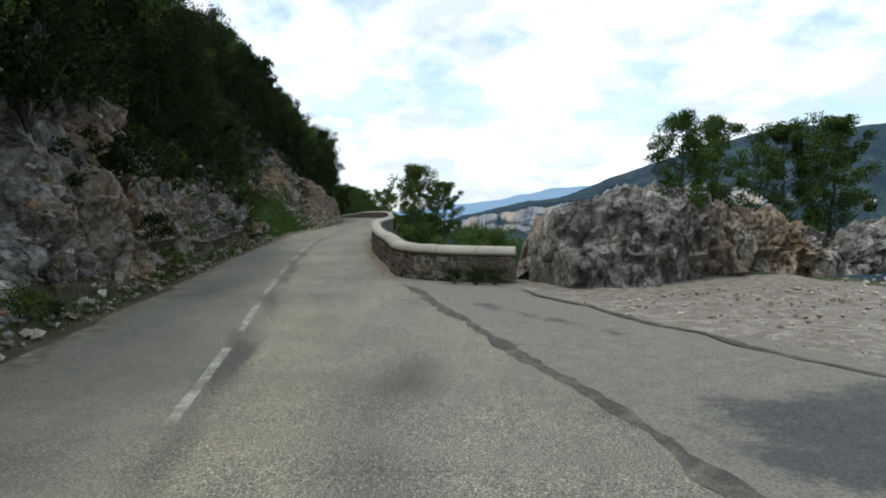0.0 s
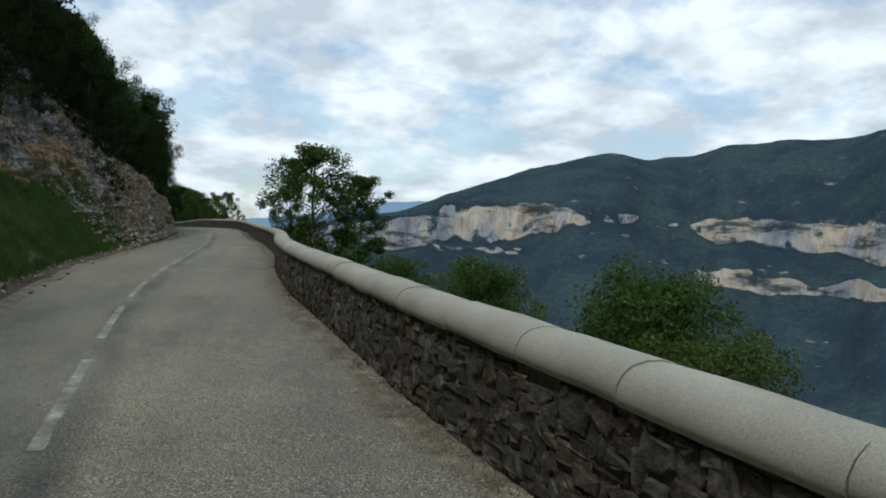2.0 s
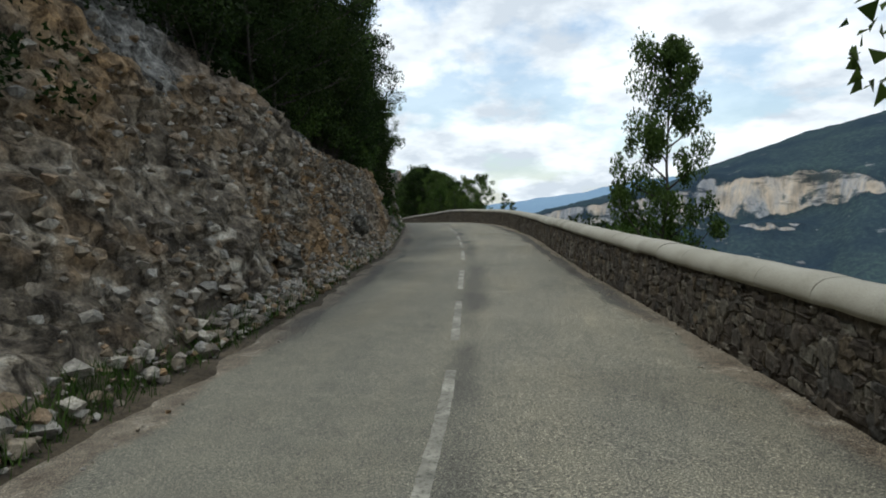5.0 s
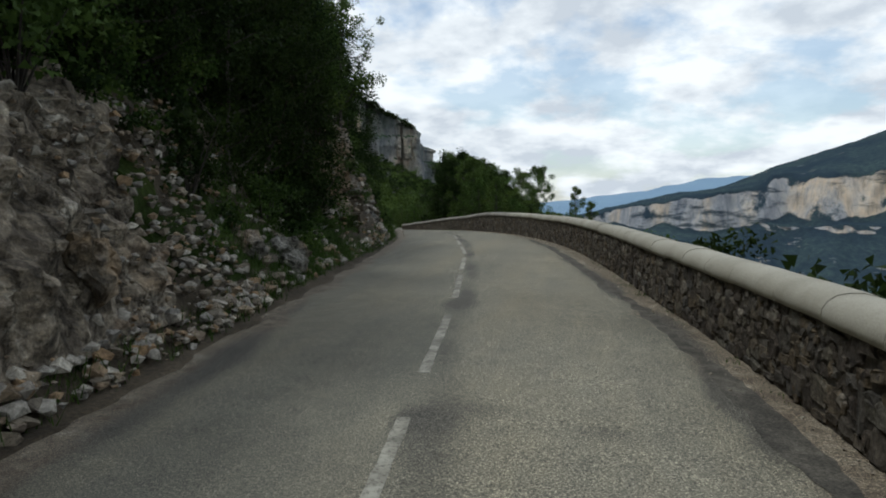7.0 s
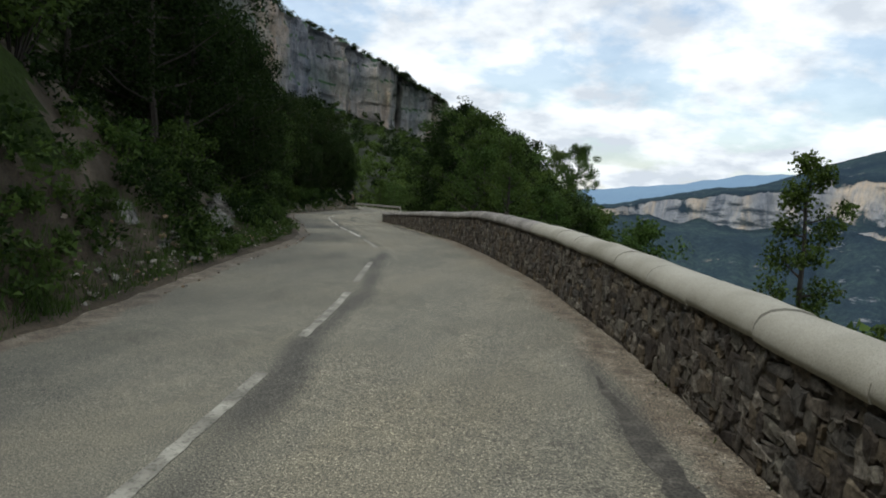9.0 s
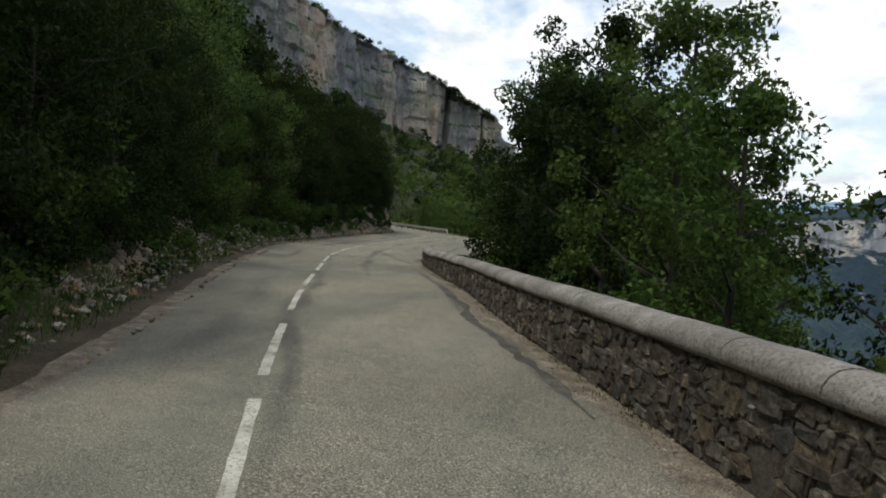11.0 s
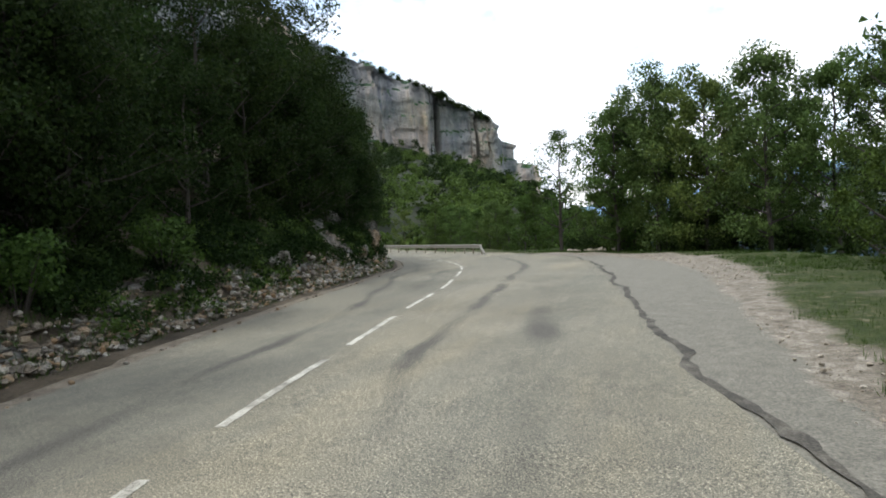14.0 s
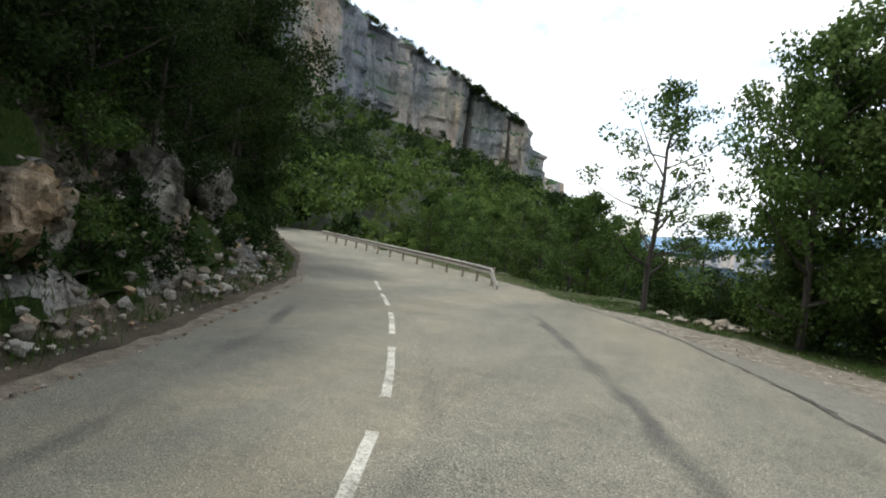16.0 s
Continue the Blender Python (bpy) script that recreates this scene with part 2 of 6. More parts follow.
def rock_material(name, stops, rust=0.45, scale=0.6, rust_scale=0.16):
    m, n, l, b = material(name, 0.92, 0.25)
    v = position(n, l)
    a, f = noise_tex(n, l, scale, 8, 0.65, v, 0.6), noise_tex(n, l, 9, 6, 0.7, v)
    big = noise_tex(n, l, rust_scale, 4, 0.6, v)
    ra = ramp(n, stops)
    l.new(a.outputs["Fac"], ra.inputs[0])
    grain = noise_tex(n, l, 34, 4, 0.7, v)
    rr = ramp(n, [(0.50, (0, 0, 0)), (0.64, (rust, rust, rust))])
    l.new(big.outputs["Fac"], rr.inputs[0])
    c = mix_colour(n, l, rr.outputs[0], ra.outputs[0], (0.30, 0.19, 0.09))
    rf = ramp(n, [(0.3, (0.35, 0.35, 0.36)), (0.5, (0.95, 0.95, 0.95)), (0.7, (1.55, 1.54, 1.5))])
    l.new(f.outputs["Fac"], rf.inputs[0])
    c = mix_colour(n, l, 1.0, c, rf.outputs[0], "MULTIPLY")
    rg = ramp(n, [(0.32, (0.62, 0.62, 0.62)), (0.68, (1.32, 1.31, 1.28))])
    l.new(grain.outputs["Fac"], rg.inputs[0])
    c = mix_colour(n, l, 1.0, c, rg.outputs[0], "MULTIPLY")
    # fractures, with a darker colour along their lines
    warp = n.new("ShaderNodeVectorMath")
    warp.operation = "MULTIPLY_ADD"
    warp.inputs[1].default_value = (1.3, 1.3, 1.3)
    l.new(a.outputs["Color"], warp.inputs[0])
    tilt = n.new("ShaderNodeMapping")
    tilt.inputs["Rotation"].default_value, tilt.inputs["Scale"].default_value = (0.25, 0.2, 0.3), (1.5, 1.5, 0.8)
    l.new(v, tilt.inputs[0])
    l.new(tilt.outputs[0], warp.inputs[2])
    crack = n.new("ShaderNodeTexVoronoi")
    crack.feature = "DISTANCE_TO_EDGE"
    crack.inputs["Scale"].default_value = 0.95
    l.new(warp.outputs[0], crack.inputs["Vector"])
    rc = ramp(n, [(0.0, (0.40, 0.38, 0.35)), (0.022, (0.85, 0.85, 0.84)), (0.06, (1, 1, 1))])
    l.new(crack.outputs["Distance"], rc.inputs[0])
    c = mix_colour(n, l, 1.0, c, rc.outputs[0], "MULTIPLY")
    l.new(c, b.inputs["Base Color"])
    deep = ramp(n, [(0.0, (0, 0, 0)), (0.06, (1, 1, 1))])
    l.new(crack.outputs["Distance"], deep.inputs[0])
    first = bump(n, l, b, deep.outputs[0], 0.7, 0.10)
    second = bump(n, l, b, f.outputs["Fac"], 0.8, 0.07)
    l.new(first.outputs[0], second.inputs["Normal"])
    return m


ROCK = rock_material("limestone", [(0.3, (0.060, 0.057, 0.051)), (0.45, (0.155, 0.150, 0.138)), (0.56, (0.265, 0.255, 0.235)), (0.70, (0.45, 0.435, 0.405))], 0.55, 1.1)


def stone_material(name, stops, random_stops, spots=4.0):
    """Stones that differ piece by piece."""
    m, n, l, b = material(name, 0.9, 0.25)
    v = position(n, l)
    a, f = noise_tex(n, l, spots, 6, 0.65, v), noise_tex(n, l, 26, 5, 0.7, v)
    ra = ramp(n, stops)
    l.new(a.outputs["Fac"], ra.inputs[0])
    info, geo = n.new("ShaderNodeObjectInfo"), n.new("ShaderNodeNewGeometry")
    add = n.new("ShaderNodeMath")
    add.operation = "ADD"
    l.new(info.outputs["Random"], add.inputs[0])
    l.new(geo.outputs["Random Per Island"], add.inputs[1])
    frac = n.new("ShaderNodeMath")
    frac.operation = "FRACT"
    l.new(add.outputs[0], frac.inputs[0])
    rs = ramp(n, random_stops)
    l.new(frac.outputs[0], rs.inputs[0])
    c = mix_colour(n, l, 1.0, ra.outputs[0], rs.outputs[0], "MULTIPLY")
    rf = ramp(n, [(0.3, (0.45, 0.45, 0.45)), (0.7, (1.45, 1.45, 1.43))])
    l.new(f.outputs["Fac"], rf.inputs[0])
    c = mix_colour(n, l, 1.0, c, rf.outputs[0], "MULTIPLY")
    l.new(c, b.inputs["Base Color"])
    bump(n, l, b, f.outputs["Fac"], 0.9, 0.03)
    return m


WALLSTONE = stone_material("wall_stone", [(0.3, (0.060, 0.053, 0.045)), (0.5, (0.115, 0.104, 0.090)), (0.7, (0.205, 0.190, 0.165))],
                           [(0.0, (0.42, 0.38, 0.36)), (0.3, (0.8, 0.74, 0.67)), (0.5, (0.62, 0.64, 0.66)), (0.68, (1.0, 0.86, 0.66)), (0.85, (0.95, 0.96, 0.9)), (1.0, (1.6, 1.56, 1.48))], 9.0)
# darker copy of the limestone: the bank's shade is put into its stops
SHADED_ROCK = rock_material("shaded_limestone", [(0.3, (0.040, 0.038, 0.028)), (0.45, (0.095, 0.090, 0.072)), (0.56, (0.17, 0.162, 0.14)), (0.70, (0.32, 0.31, 0.28))], 0.5, 1.6, 0.6)
PALE_STONE = stone_material("pale_gravel_stone", [(0.3, (0.24, 0.22, 0.19)), (0.7, (0.46, 0.435, 0.385))], [(0.0, (0.6, 0.58, 0.54)), (0.5, (0.95, 0.88, 0.78)), (1.0, (1.25, 1.24, 1.2))])
SCREE = rock_material("conglomerate", [(0.3, (0.045, 0.036, 0.028)), (0.45, (0.125, 0.105, 0.080)), (0.56, (0.25, 0.212, 0.16)), (0.70, (0.48, 0.445, 0.375))], 0.85, 2.2, 0.3)
RUBBLE = stone_material("rubble_stone", [(0.3, (0.15, 0.136, 0.116)), (0.7, (0.44, 0.41, 0.355))],
                        [(0.0, (0.42, 0.40, 0.38)), (0.3, (0.75, 0.68, 0.58)), (0.5, (0.85, 0.60, 0.37)), (0.65, (0.78, 0.80, 0.83)), (1.0, (1.3, 1.28, 1.23))])



def leaf_material(name, dark, light, gloss=0.15):
    m, n, l, b = material(name, 0.7, gloss)
    info, geo = n.new("ShaderNodeObjectInfo"), n.new("ShaderNodeNewGeometry")
    v = position(n, l)
    a = noise_tex(n, l, 0.9, 3, 0.6, v)
    add = n.new("ShaderNodeMath")
    add.operation = "MULTIPLY_ADD"
    add.inputs[1].default_value = 0.55
    l.new(geo.outputs["Random Per Island"], add.inputs[0])
    l.new(a.outputs["Fac"], add.inputs[2])
    r = ramp(n, [(0.35, dark), (1.05, light)])
    l.new(add.outputs[0], r.inputs[0])
    hue = ramp(n, [(0.0, (0.85, 0.95, 0.8)), (0.5, (1, 1, 1)), (1.0, (1.2, 1.08, 0.9))])
    l.new(info.outputs["Random"], hue.inputs[0])
    c = mix_colour(n, l, 1.0, r.outputs[0], hue.outputs[0], "MULTIPLY")
    l.new(c, b.inputs["Base Color"])
    t = n.new("ShaderNodeBsdfTranslucent")
    l.new(c, t.inputs[0])
    mx = n.new("ShaderNodeMixShader")
    mx.inputs[0].default_value = 0.35
    out = n["Material Output"]
    l.new(b.outputs[0], mx.inputs[1])
    l.new(t.outputs[0], mx.inputs[2])
    l.new(mx.outputs[0], out.inputs[0])
    return m


LEAF = leaf_material("leaves", (0.013, 0.028, 0.006), (0.074, 0.122, 0.026))
LEAF_LIGHT = leaf_material("light_leaves", (0.022, 0.044, 0.011), (0.105, 0.155, 0.042))
# dark foliage; some of the deep canopy shade is put into this colour too
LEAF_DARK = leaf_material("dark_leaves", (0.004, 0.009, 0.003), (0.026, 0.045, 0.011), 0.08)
BARK = two_scale("bark", 2.0, 20, [(0.3, (0.032, 0.027, 0.022)), (0.7, (0.085, 0.074, 0.063))], GRAIN, 0.95, 0.8, 0.02, (1, 1, 0.3))
STEEL = two_scale("galvanised_steel", 1.5, 20, [(0.3, (0.20, 0.19, 0.165)), (0.7, (0.30, 0.285, 0.25))], GRAIN, 0.55, 0.1, 0.002)
WOOD = two_scale("weathered_wood", 2.0, 25, [(0.3, (0.20, 0.17, 0.13)), (0.7, (0.34, 0.30, 0.24))], GRAIN, 0.9, 0.4, 0.01)


def far_material(name, low, high, rock_stops, haze, rock_scale=0.007, ledges=0.0, outcrops=0.0, crack_scale=0.06):
    """Woods where the ground is gentle, bare limestone where it is steep; the blue of distance is mixed into the colour."""
    m, n, l, b = material(name, 1.0, 0.0)
    g = n.new("ShaderNodeNewGeometry")
    s = n.new("ShaderNodeSeparateXYZ")
    l.new(g.outputs["Normal"], s.inputs[0])
    v = position(n, l)
    vs = position(n, l, (1, 1, 0.25))
    vl = position(n, l, (1, 1, 5.0))
    a, f = noise_tex(n, l, 0.006, 6, 0.6, v), noise_tex(n, l, 0.09, 5, 0.75, v)
    rw = ramp(n, [(0.40, low), (0.60, high)])
    l.new(a.outputs["Fac"], rw.inputs[0])
    rf = ramp(n, [(0.32, (0.3, 0.3, 0.32)), (0.5, (0.9, 0.9, 0.9)), (0.68, (2.0, 2.0, 1.8))])
    l.new(f.outputs["Fac"], rf.inputs[0])
    wood = mix_colour(n, l, 1.0, rw.outputs[0], rf.outputs[0], "MULTIPLY")
    k, kf = noise_tex(n, l, rock_scale, 7, 0.68, vs), noise_tex(n, l, crack_scale, 7, 0.78, vs)
    rk = ramp(n, rock_stops)
    l.new(k.outputs["Fac"], rk.inputs[0])
    rkf = ramp(n, [(0.32, (0.42, 0.44, 0.48)), (0.47, (0.92, 0.92, 0.93)), (0.62, (1.2, 1.17, 1.12))])
    l.new(kf.outputs["Fac"], rkf.inputs[0])
    rock = mix_colour(n, l, 1.0, rk.outputs[0], rkf.outputs[0], "MULTIPLY")
    ledge = noise_tex(n, l, 0.0065, 6, 0.7, vl)
    if ledges:
        # level ledges carry bushes
        rl = ramp(n, [(0.50, (0, 0, 0)), (0.60, (ledges, ledges, ledges))])
        l.new(ledge.outputs["Fac"], rl.inputs[0])
        rock = mix_colour(n, l, rl.outputs[0], rock, wood)
    if outcrops:
        # bare crags break out of the woods
        ro = ramp(n, [(0.63, (0, 0, 0)), (0.69, (outcrops, outcrops, outcrops))])
        crag = noise_tex(n, l, 0.011, 6, 0.72, position(n, l, (1, 1, 3.2)))
        l.new(crag.outputs["Fac"], ro.inputs[0])
        wood = mix_colour(n, l, ro.outputs[0], wood, rock)
    j = n.new("ShaderNodeMath")
    j.operation, j.inputs[1].default_value = "MULTIPLY_ADD", 0.35
    l.new(f.outputs["Fac"], j.inputs[0])
    l.new(s.outputs["Z"], j.inputs[2])
    st = ramp(n, [(0.56, (0, 0, 0)), (0.66, (1, 1, 1))])
    l.new(j.outputs[0], st.inputs[0])
    c = mix_colour(n, l, st.outputs[0], rock, wood)
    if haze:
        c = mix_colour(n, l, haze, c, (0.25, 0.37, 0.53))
    l.new(c, b.inputs["Base Color"])
    bump(n, l, b, f.outputs["Fac"], 0.8, 6.0)
    return m


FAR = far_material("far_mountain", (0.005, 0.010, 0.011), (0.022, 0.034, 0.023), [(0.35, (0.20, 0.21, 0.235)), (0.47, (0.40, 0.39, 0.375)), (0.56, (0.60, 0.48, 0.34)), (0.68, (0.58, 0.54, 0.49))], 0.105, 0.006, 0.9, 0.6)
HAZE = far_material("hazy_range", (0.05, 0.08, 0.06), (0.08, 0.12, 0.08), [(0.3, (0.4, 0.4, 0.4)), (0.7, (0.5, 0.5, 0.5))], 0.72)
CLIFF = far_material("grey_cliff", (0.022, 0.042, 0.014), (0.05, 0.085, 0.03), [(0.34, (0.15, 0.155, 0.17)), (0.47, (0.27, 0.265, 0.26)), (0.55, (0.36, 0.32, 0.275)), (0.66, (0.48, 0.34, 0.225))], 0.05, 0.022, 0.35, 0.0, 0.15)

# ---- plan of the road ----
YS = np.arange(-60.0, 262.0, 1.0)


def curve(stops, blur=2.0):
    a = np.array(stops, float)
    v = np.interp(YS, a[:, 0], a[:, 1])
    k = np.exp(-0.5 * (np.arange(-8, 9) / blur) ** 2)
    k /= k.sum()
    pad = np.r_[v[0] + (v[1] - v[0]) * np.arange(-8, 0), v, v[-1] + (v[-1] - v[-2]) * np.arange(1, 9)]
    out = np.convolve(pad, k, "valid")
    return lambda y: float(np.interp(y, YS, out))


road_z = curve([(-60, -0.6), (-2, 0), (14, 0.19), (22, 0.29), (38, 0.68), (54, 1.02), (70, 1.41), (86, 1.83), (94, 1.97), (102, 2.03), (110, 2.01),
                (118, 1.87), (126.07, 1.61), (135, 1.27), (143, 1.03), (151, 0.91), (159, 0.86), (167, 0.76), (175, 0.5), (183, 0.2), (191, -0.05), (201, -0.3), (263, -1)], 4)
left_x = curve([(-60, 6), (-20, -1.0), (0, -3.6), (9, -4.95), (16, -6.1), (23, -7.3), (30, -8.1), (38, -9.1), (43, -9.6), (53, -9.8), (63, -10.2), (68, -10.7), (73, -11.0),
                (80, -12.05), (88, -13.3), (94, -14.3), (100, -15.6), (105, -17.1), (111, -18.7), (117, -21.75), (121, -24.0), (125, -26.3), (128.33, -28.13), (130.6, -29.19), (136, -32), (140, -33.7),
                (145, -35.1), (150, -36.35), (157, -37.8), (163, -38.75), (169, -39.95), (172, -41.05), (176, -42.75), (182, -45.3), (193, -51.9), (206, -61.4), (263, -110.4)], 1.5)
wall_x = curve([(16, -1.2), (19.8, -1.6), (23.3, -2.28), (26.7, -2.87), (31, -3.3), (35.7, -3.85), (41, -4.1), (49, -4.1), (57, -4.6), (67.6, -5.6), (74, -6.1), (79.5, -6.45),
                (84, -7.0), (88, -7.45), (94.7, -8.4), (101, -9.8), (106.5, -11.5), (111, -13.3), (114, -14.5), (116.7, -15.7), (119.7, -17.2), (123, -18.9), (127.2, -20.68), (131.73, -22.99),
                (136, -25.1), (139, -26.3), (142, -27)], 1.2)
right_x = curve([(-60, 12), (-20, 5.6), (0, 2.35), (4.2, 1.75), (5.6, 1.53), (6.7, 1.26), (7.8, 0.93), (10, 0.33), (13, -0.4), (16.3, -1.12), (18, -1.4), (23, -2.0), (31, -3.0), (41, -3.9), (57, -4.4), (80, -6.3), (95, -8.2), (106, -11.2), (116, -15.2), (127.2, -20.48),
                 (136, -24.9), (142, -26.8), (146, -27.7), (151, -28.8), (158, -29.8), (165, -30.9), (169.5, -31.55), (173, -32.35), (180, -33.8), (185, -35.4), (190, -38.1), (196, -42.4), (206, -51.4), (263, -98.4)], 1.5)
mid_x = curve([(-60, 10), (-20, 2.2), (0, -1.3), (5, -2.1), (9.1, -2.8), (13.3, -3.6), (17.5, -4.3), (21.7, -5.0), (26, -5.6), (30.2, -6.2), (34.4, -6.7), (38.7, -7.05), (47.2, -7.3), (58, -7.6),
               (70.4, -8.6), (74.6, -9.0), (78.8, -9.5), (83.3, -10.05), (87.4, -10.7), (91.7, -11.35), (94.6, -12.0), (102, -13.6), (109.9, -15.9), (113.9, -18.0), (117.6, -20.1), (121.4, -22.1),
               (125, -23.9), (128.79, -25.69), (131.73, -27.12), (136, -29.1), (139.5, -30.4), (143.3, -31.7), (147.4, -32.7), (151.4, -33.4), (155.5, -34.1), (159.7, -34.7), (163.9, -35.6), (167.9, -36.6),
               (171.9, -37.9), (175.8, -39.6), (178.5, -40.8), (191, -47.4), (206, -56.4), (263, -104.4)], 1.0)


# ---- builders ----
def mesh_of(name, verts, faces, mats=(), mat_index=None, smooth=False):
    me = bpy.data.meshes.new(name)
    me.from_pydata(verts, [], faces)
    for m in mats:
        me.materials.append(m)
    if mat_index is not None:
        me.polygons.foreach_set("material_index", mat_index)
    if smooth:
        me.polygons.foreach_set("use_smooth", [True] * len(me.polygons))
    me.update()
    return me


def part(name, data, parent, label=""):
    ob = new(name, data)
    ob.parent = parent
    return tagged(ob, label=label)


def fbm(p, octaves=4):
    return noise.fractal(Vector(p), 1.0, 2.0, octaves, noise_basis="PERLIN_ORIGINAL")

# ---- large structure ----
def road_right(y):
    if y < 18.4:
        return right_x(y)
    if y < 142:
        return wall_x(y) + 0.2
    return right_x(y)


def up_faces(rows, cols):
    return [(r * cols + c, r * cols + c + 1, (r + 1) * cols + c + 1, (r + 1) * cols + c) for r in range(rows - 1) for c in range(cols - 1)]


def wall_tar(y):
    """The tar band that runs along the foot of the parapet."""
    return wall_x(y) + float(np.interp(y, [40, 46, 58, 70, 74, 78, 84, 92, 102, 112, 118, 126, 134], [-0.36, -0.30, -0.30, -0.26, -0.28, -0.36, -0.45, -0.62, -0.6, -0.53, -0.55, -0.55, -0.5]))


STREAKS = [  # line, from y, to y, width, strength
    (lambda y: mid_x(y) + 0.16, -8, 62, 0.24, 0.75), (lambda y: mid_x(y) + 0.20, 60, 100, 0.26, 0.9), (lambda y: mid_x(y) + 0.16, 97, 140, 0.22, 0.8),
    (lambda y: mid_x(y) + float(np.interp(y, [127, 146, 150, 157, 163, 167, 173, 180, 187], [1.5, 1.6, 1.2, 1.55, 1.85, 2.4, 3.1, 4.0, 5.5])), 127, 189, 0.2, 0.9), (lambda y: mid_x(y) + 2.86, 146, 162, 0.3, 0.55), (lambda y: left_x(y) + float(np.interp(y, [131, 150, 153, 156, 159, 164, 179], [1.3, 1.75, 2.05, 2.2, 1.75, 1.1, 0.9])), 131, 179, 0.16, 0.8), (lambda y: left_x(y) + 1.55, 148, 158, 0.16, 0.45), (lambda y: mid_x(y) - 0.8, 158, 172, 0.24, 0.5), (lambda y: mid_x(y) + 0.5, 166, 180, 0.2, 0.5),
    (lambda y: left_x(y) + 0.3, 58, 84, 0.2, 0.9), (wall_tar, 46, 59, 0.14, 0.9), (wall_tar, 41, 43.2, 0.22, 1.1), (wall_tar, 43.2, 45.4, 0.17, 1.0), (wall_tar, 60, 102, 0.2, 1.0), (wall_tar, 112.6, 115.4, 0.24, 1.1), (wall_tar, 116, 134, 0.18, 0.8),
    (lambda y: -0.1 - 0.05 * y, 2.5, 9.0, 0.45, 0.85), (lambda y: -2.4 - 0.1 * (y - 8), 5.5, 10, 0.14, 0.8),
    (lambda y: -26.85 - 0.67 * (y - 138), 134.5, 143.5, 0.24, 0.85), (lambda y: -28.5, 138.4, 142.0, 0.4, 0.8), (lambda y: -30.7 - 0.08 * (y - 153), 150.5, 155.5, 0.42, 0.6), (lambda y: -30.1 - 0.2 * (y - 148), 145, 149.5, 0.3, 0.55), (lambda y: mid_x(y) - 0.9, 100, 150, 0.4, 0.45), (lambda y: mid_x(y) + 1.2, -5, 60, 0.5, 0.35),
]


def road_sheet():
    ys, cols = np.arange(-20, 250.1, 0.34), 84
    verts, stain_at, dust_at, coarse_at = [], [], [], []
    for y in ys:
        a, b = left_x(y) - 0.1, road_right(y)
        rag_left = 0.30 + 0.30 * fbm((y * 0.8, 11.0, 0.0), 4)
        rag_right = float(np.interp(y, [18, 30, 60, 74, 100, 142], [0.45, 0.45, 0.34, 0.5, 0.52, 0.5])) + 0.3 * fbm((y * 0.7, 17.0, 0.0), 4)
        marks = []
        for k, (line, y0, y1, w, s) in enumerate(STREAKS):
            if y0 < y < y1:
                fade = min(1.0, (y - y0) / 2.5, (y1 - y) / 2.5) * (0.75 + 0.7 * fbm((y * 0.45, k * 3.1, 0.0), 3))
                marks.append((line(y) + 0.22 * fbm((y * 0.3, k * 1.7, 2.0), 3), w * (1 + 0.5 * fbm((y * 0.7, k * 2.3, 4.0), 2)), s * fade))
        for c in range(cols):
            x = a + (b - a) * c / (cols - 1)
            verts.append((x, y, road_z(y) + 0.015 * fbm((x * 0.3, y * 0.3, 0.0), 3)))
            t = sum(s * math.exp(-((x - m) / w) ** 2) for m, w, s in marks)
            for cy, cx, half in ((90.9, 0.6, 1.6), (77.6, 0.1, 2.4), (113.2, 0.45, 0.2)):
                u = x - mid_x(y) - cx
                if -0.2 < u < half:
                    t += 0.6 * math.exp(-((y - cy - 0.22 * math.sin(u * 2.4)) / 0.15) ** 2)
            stain_at.append(t)
            e = math.exp(-(max(x - a - 0.1, 0) / rag_left) ** 2)
            if 17 < y < 142:
                e += math.exp(-(max(b - 0.2 - x, 0) / rag_right) ** 2)
            dust_at.append(0.95 * e)
            coarse_at.append(float(np.interp(x - mid_x(y), [-0.3, 0.5], [0.45, 1.0])))
    me = mesh_of("road", verts, up_faces(len(ys), cols), [ASPHALT], smooth=True)
    for name, values in (("stain", stain_at), ("dust", dust_at), ("coarse", coarse_at)):
        me.attributes.new(name, "FLOAT", "POINT").data.foreach_set("value", values)
    return tagged(new("road", me), "worn pale grey chip-seal mountain road with tar streaks", "road", kind="structure")


road = road_sheet()

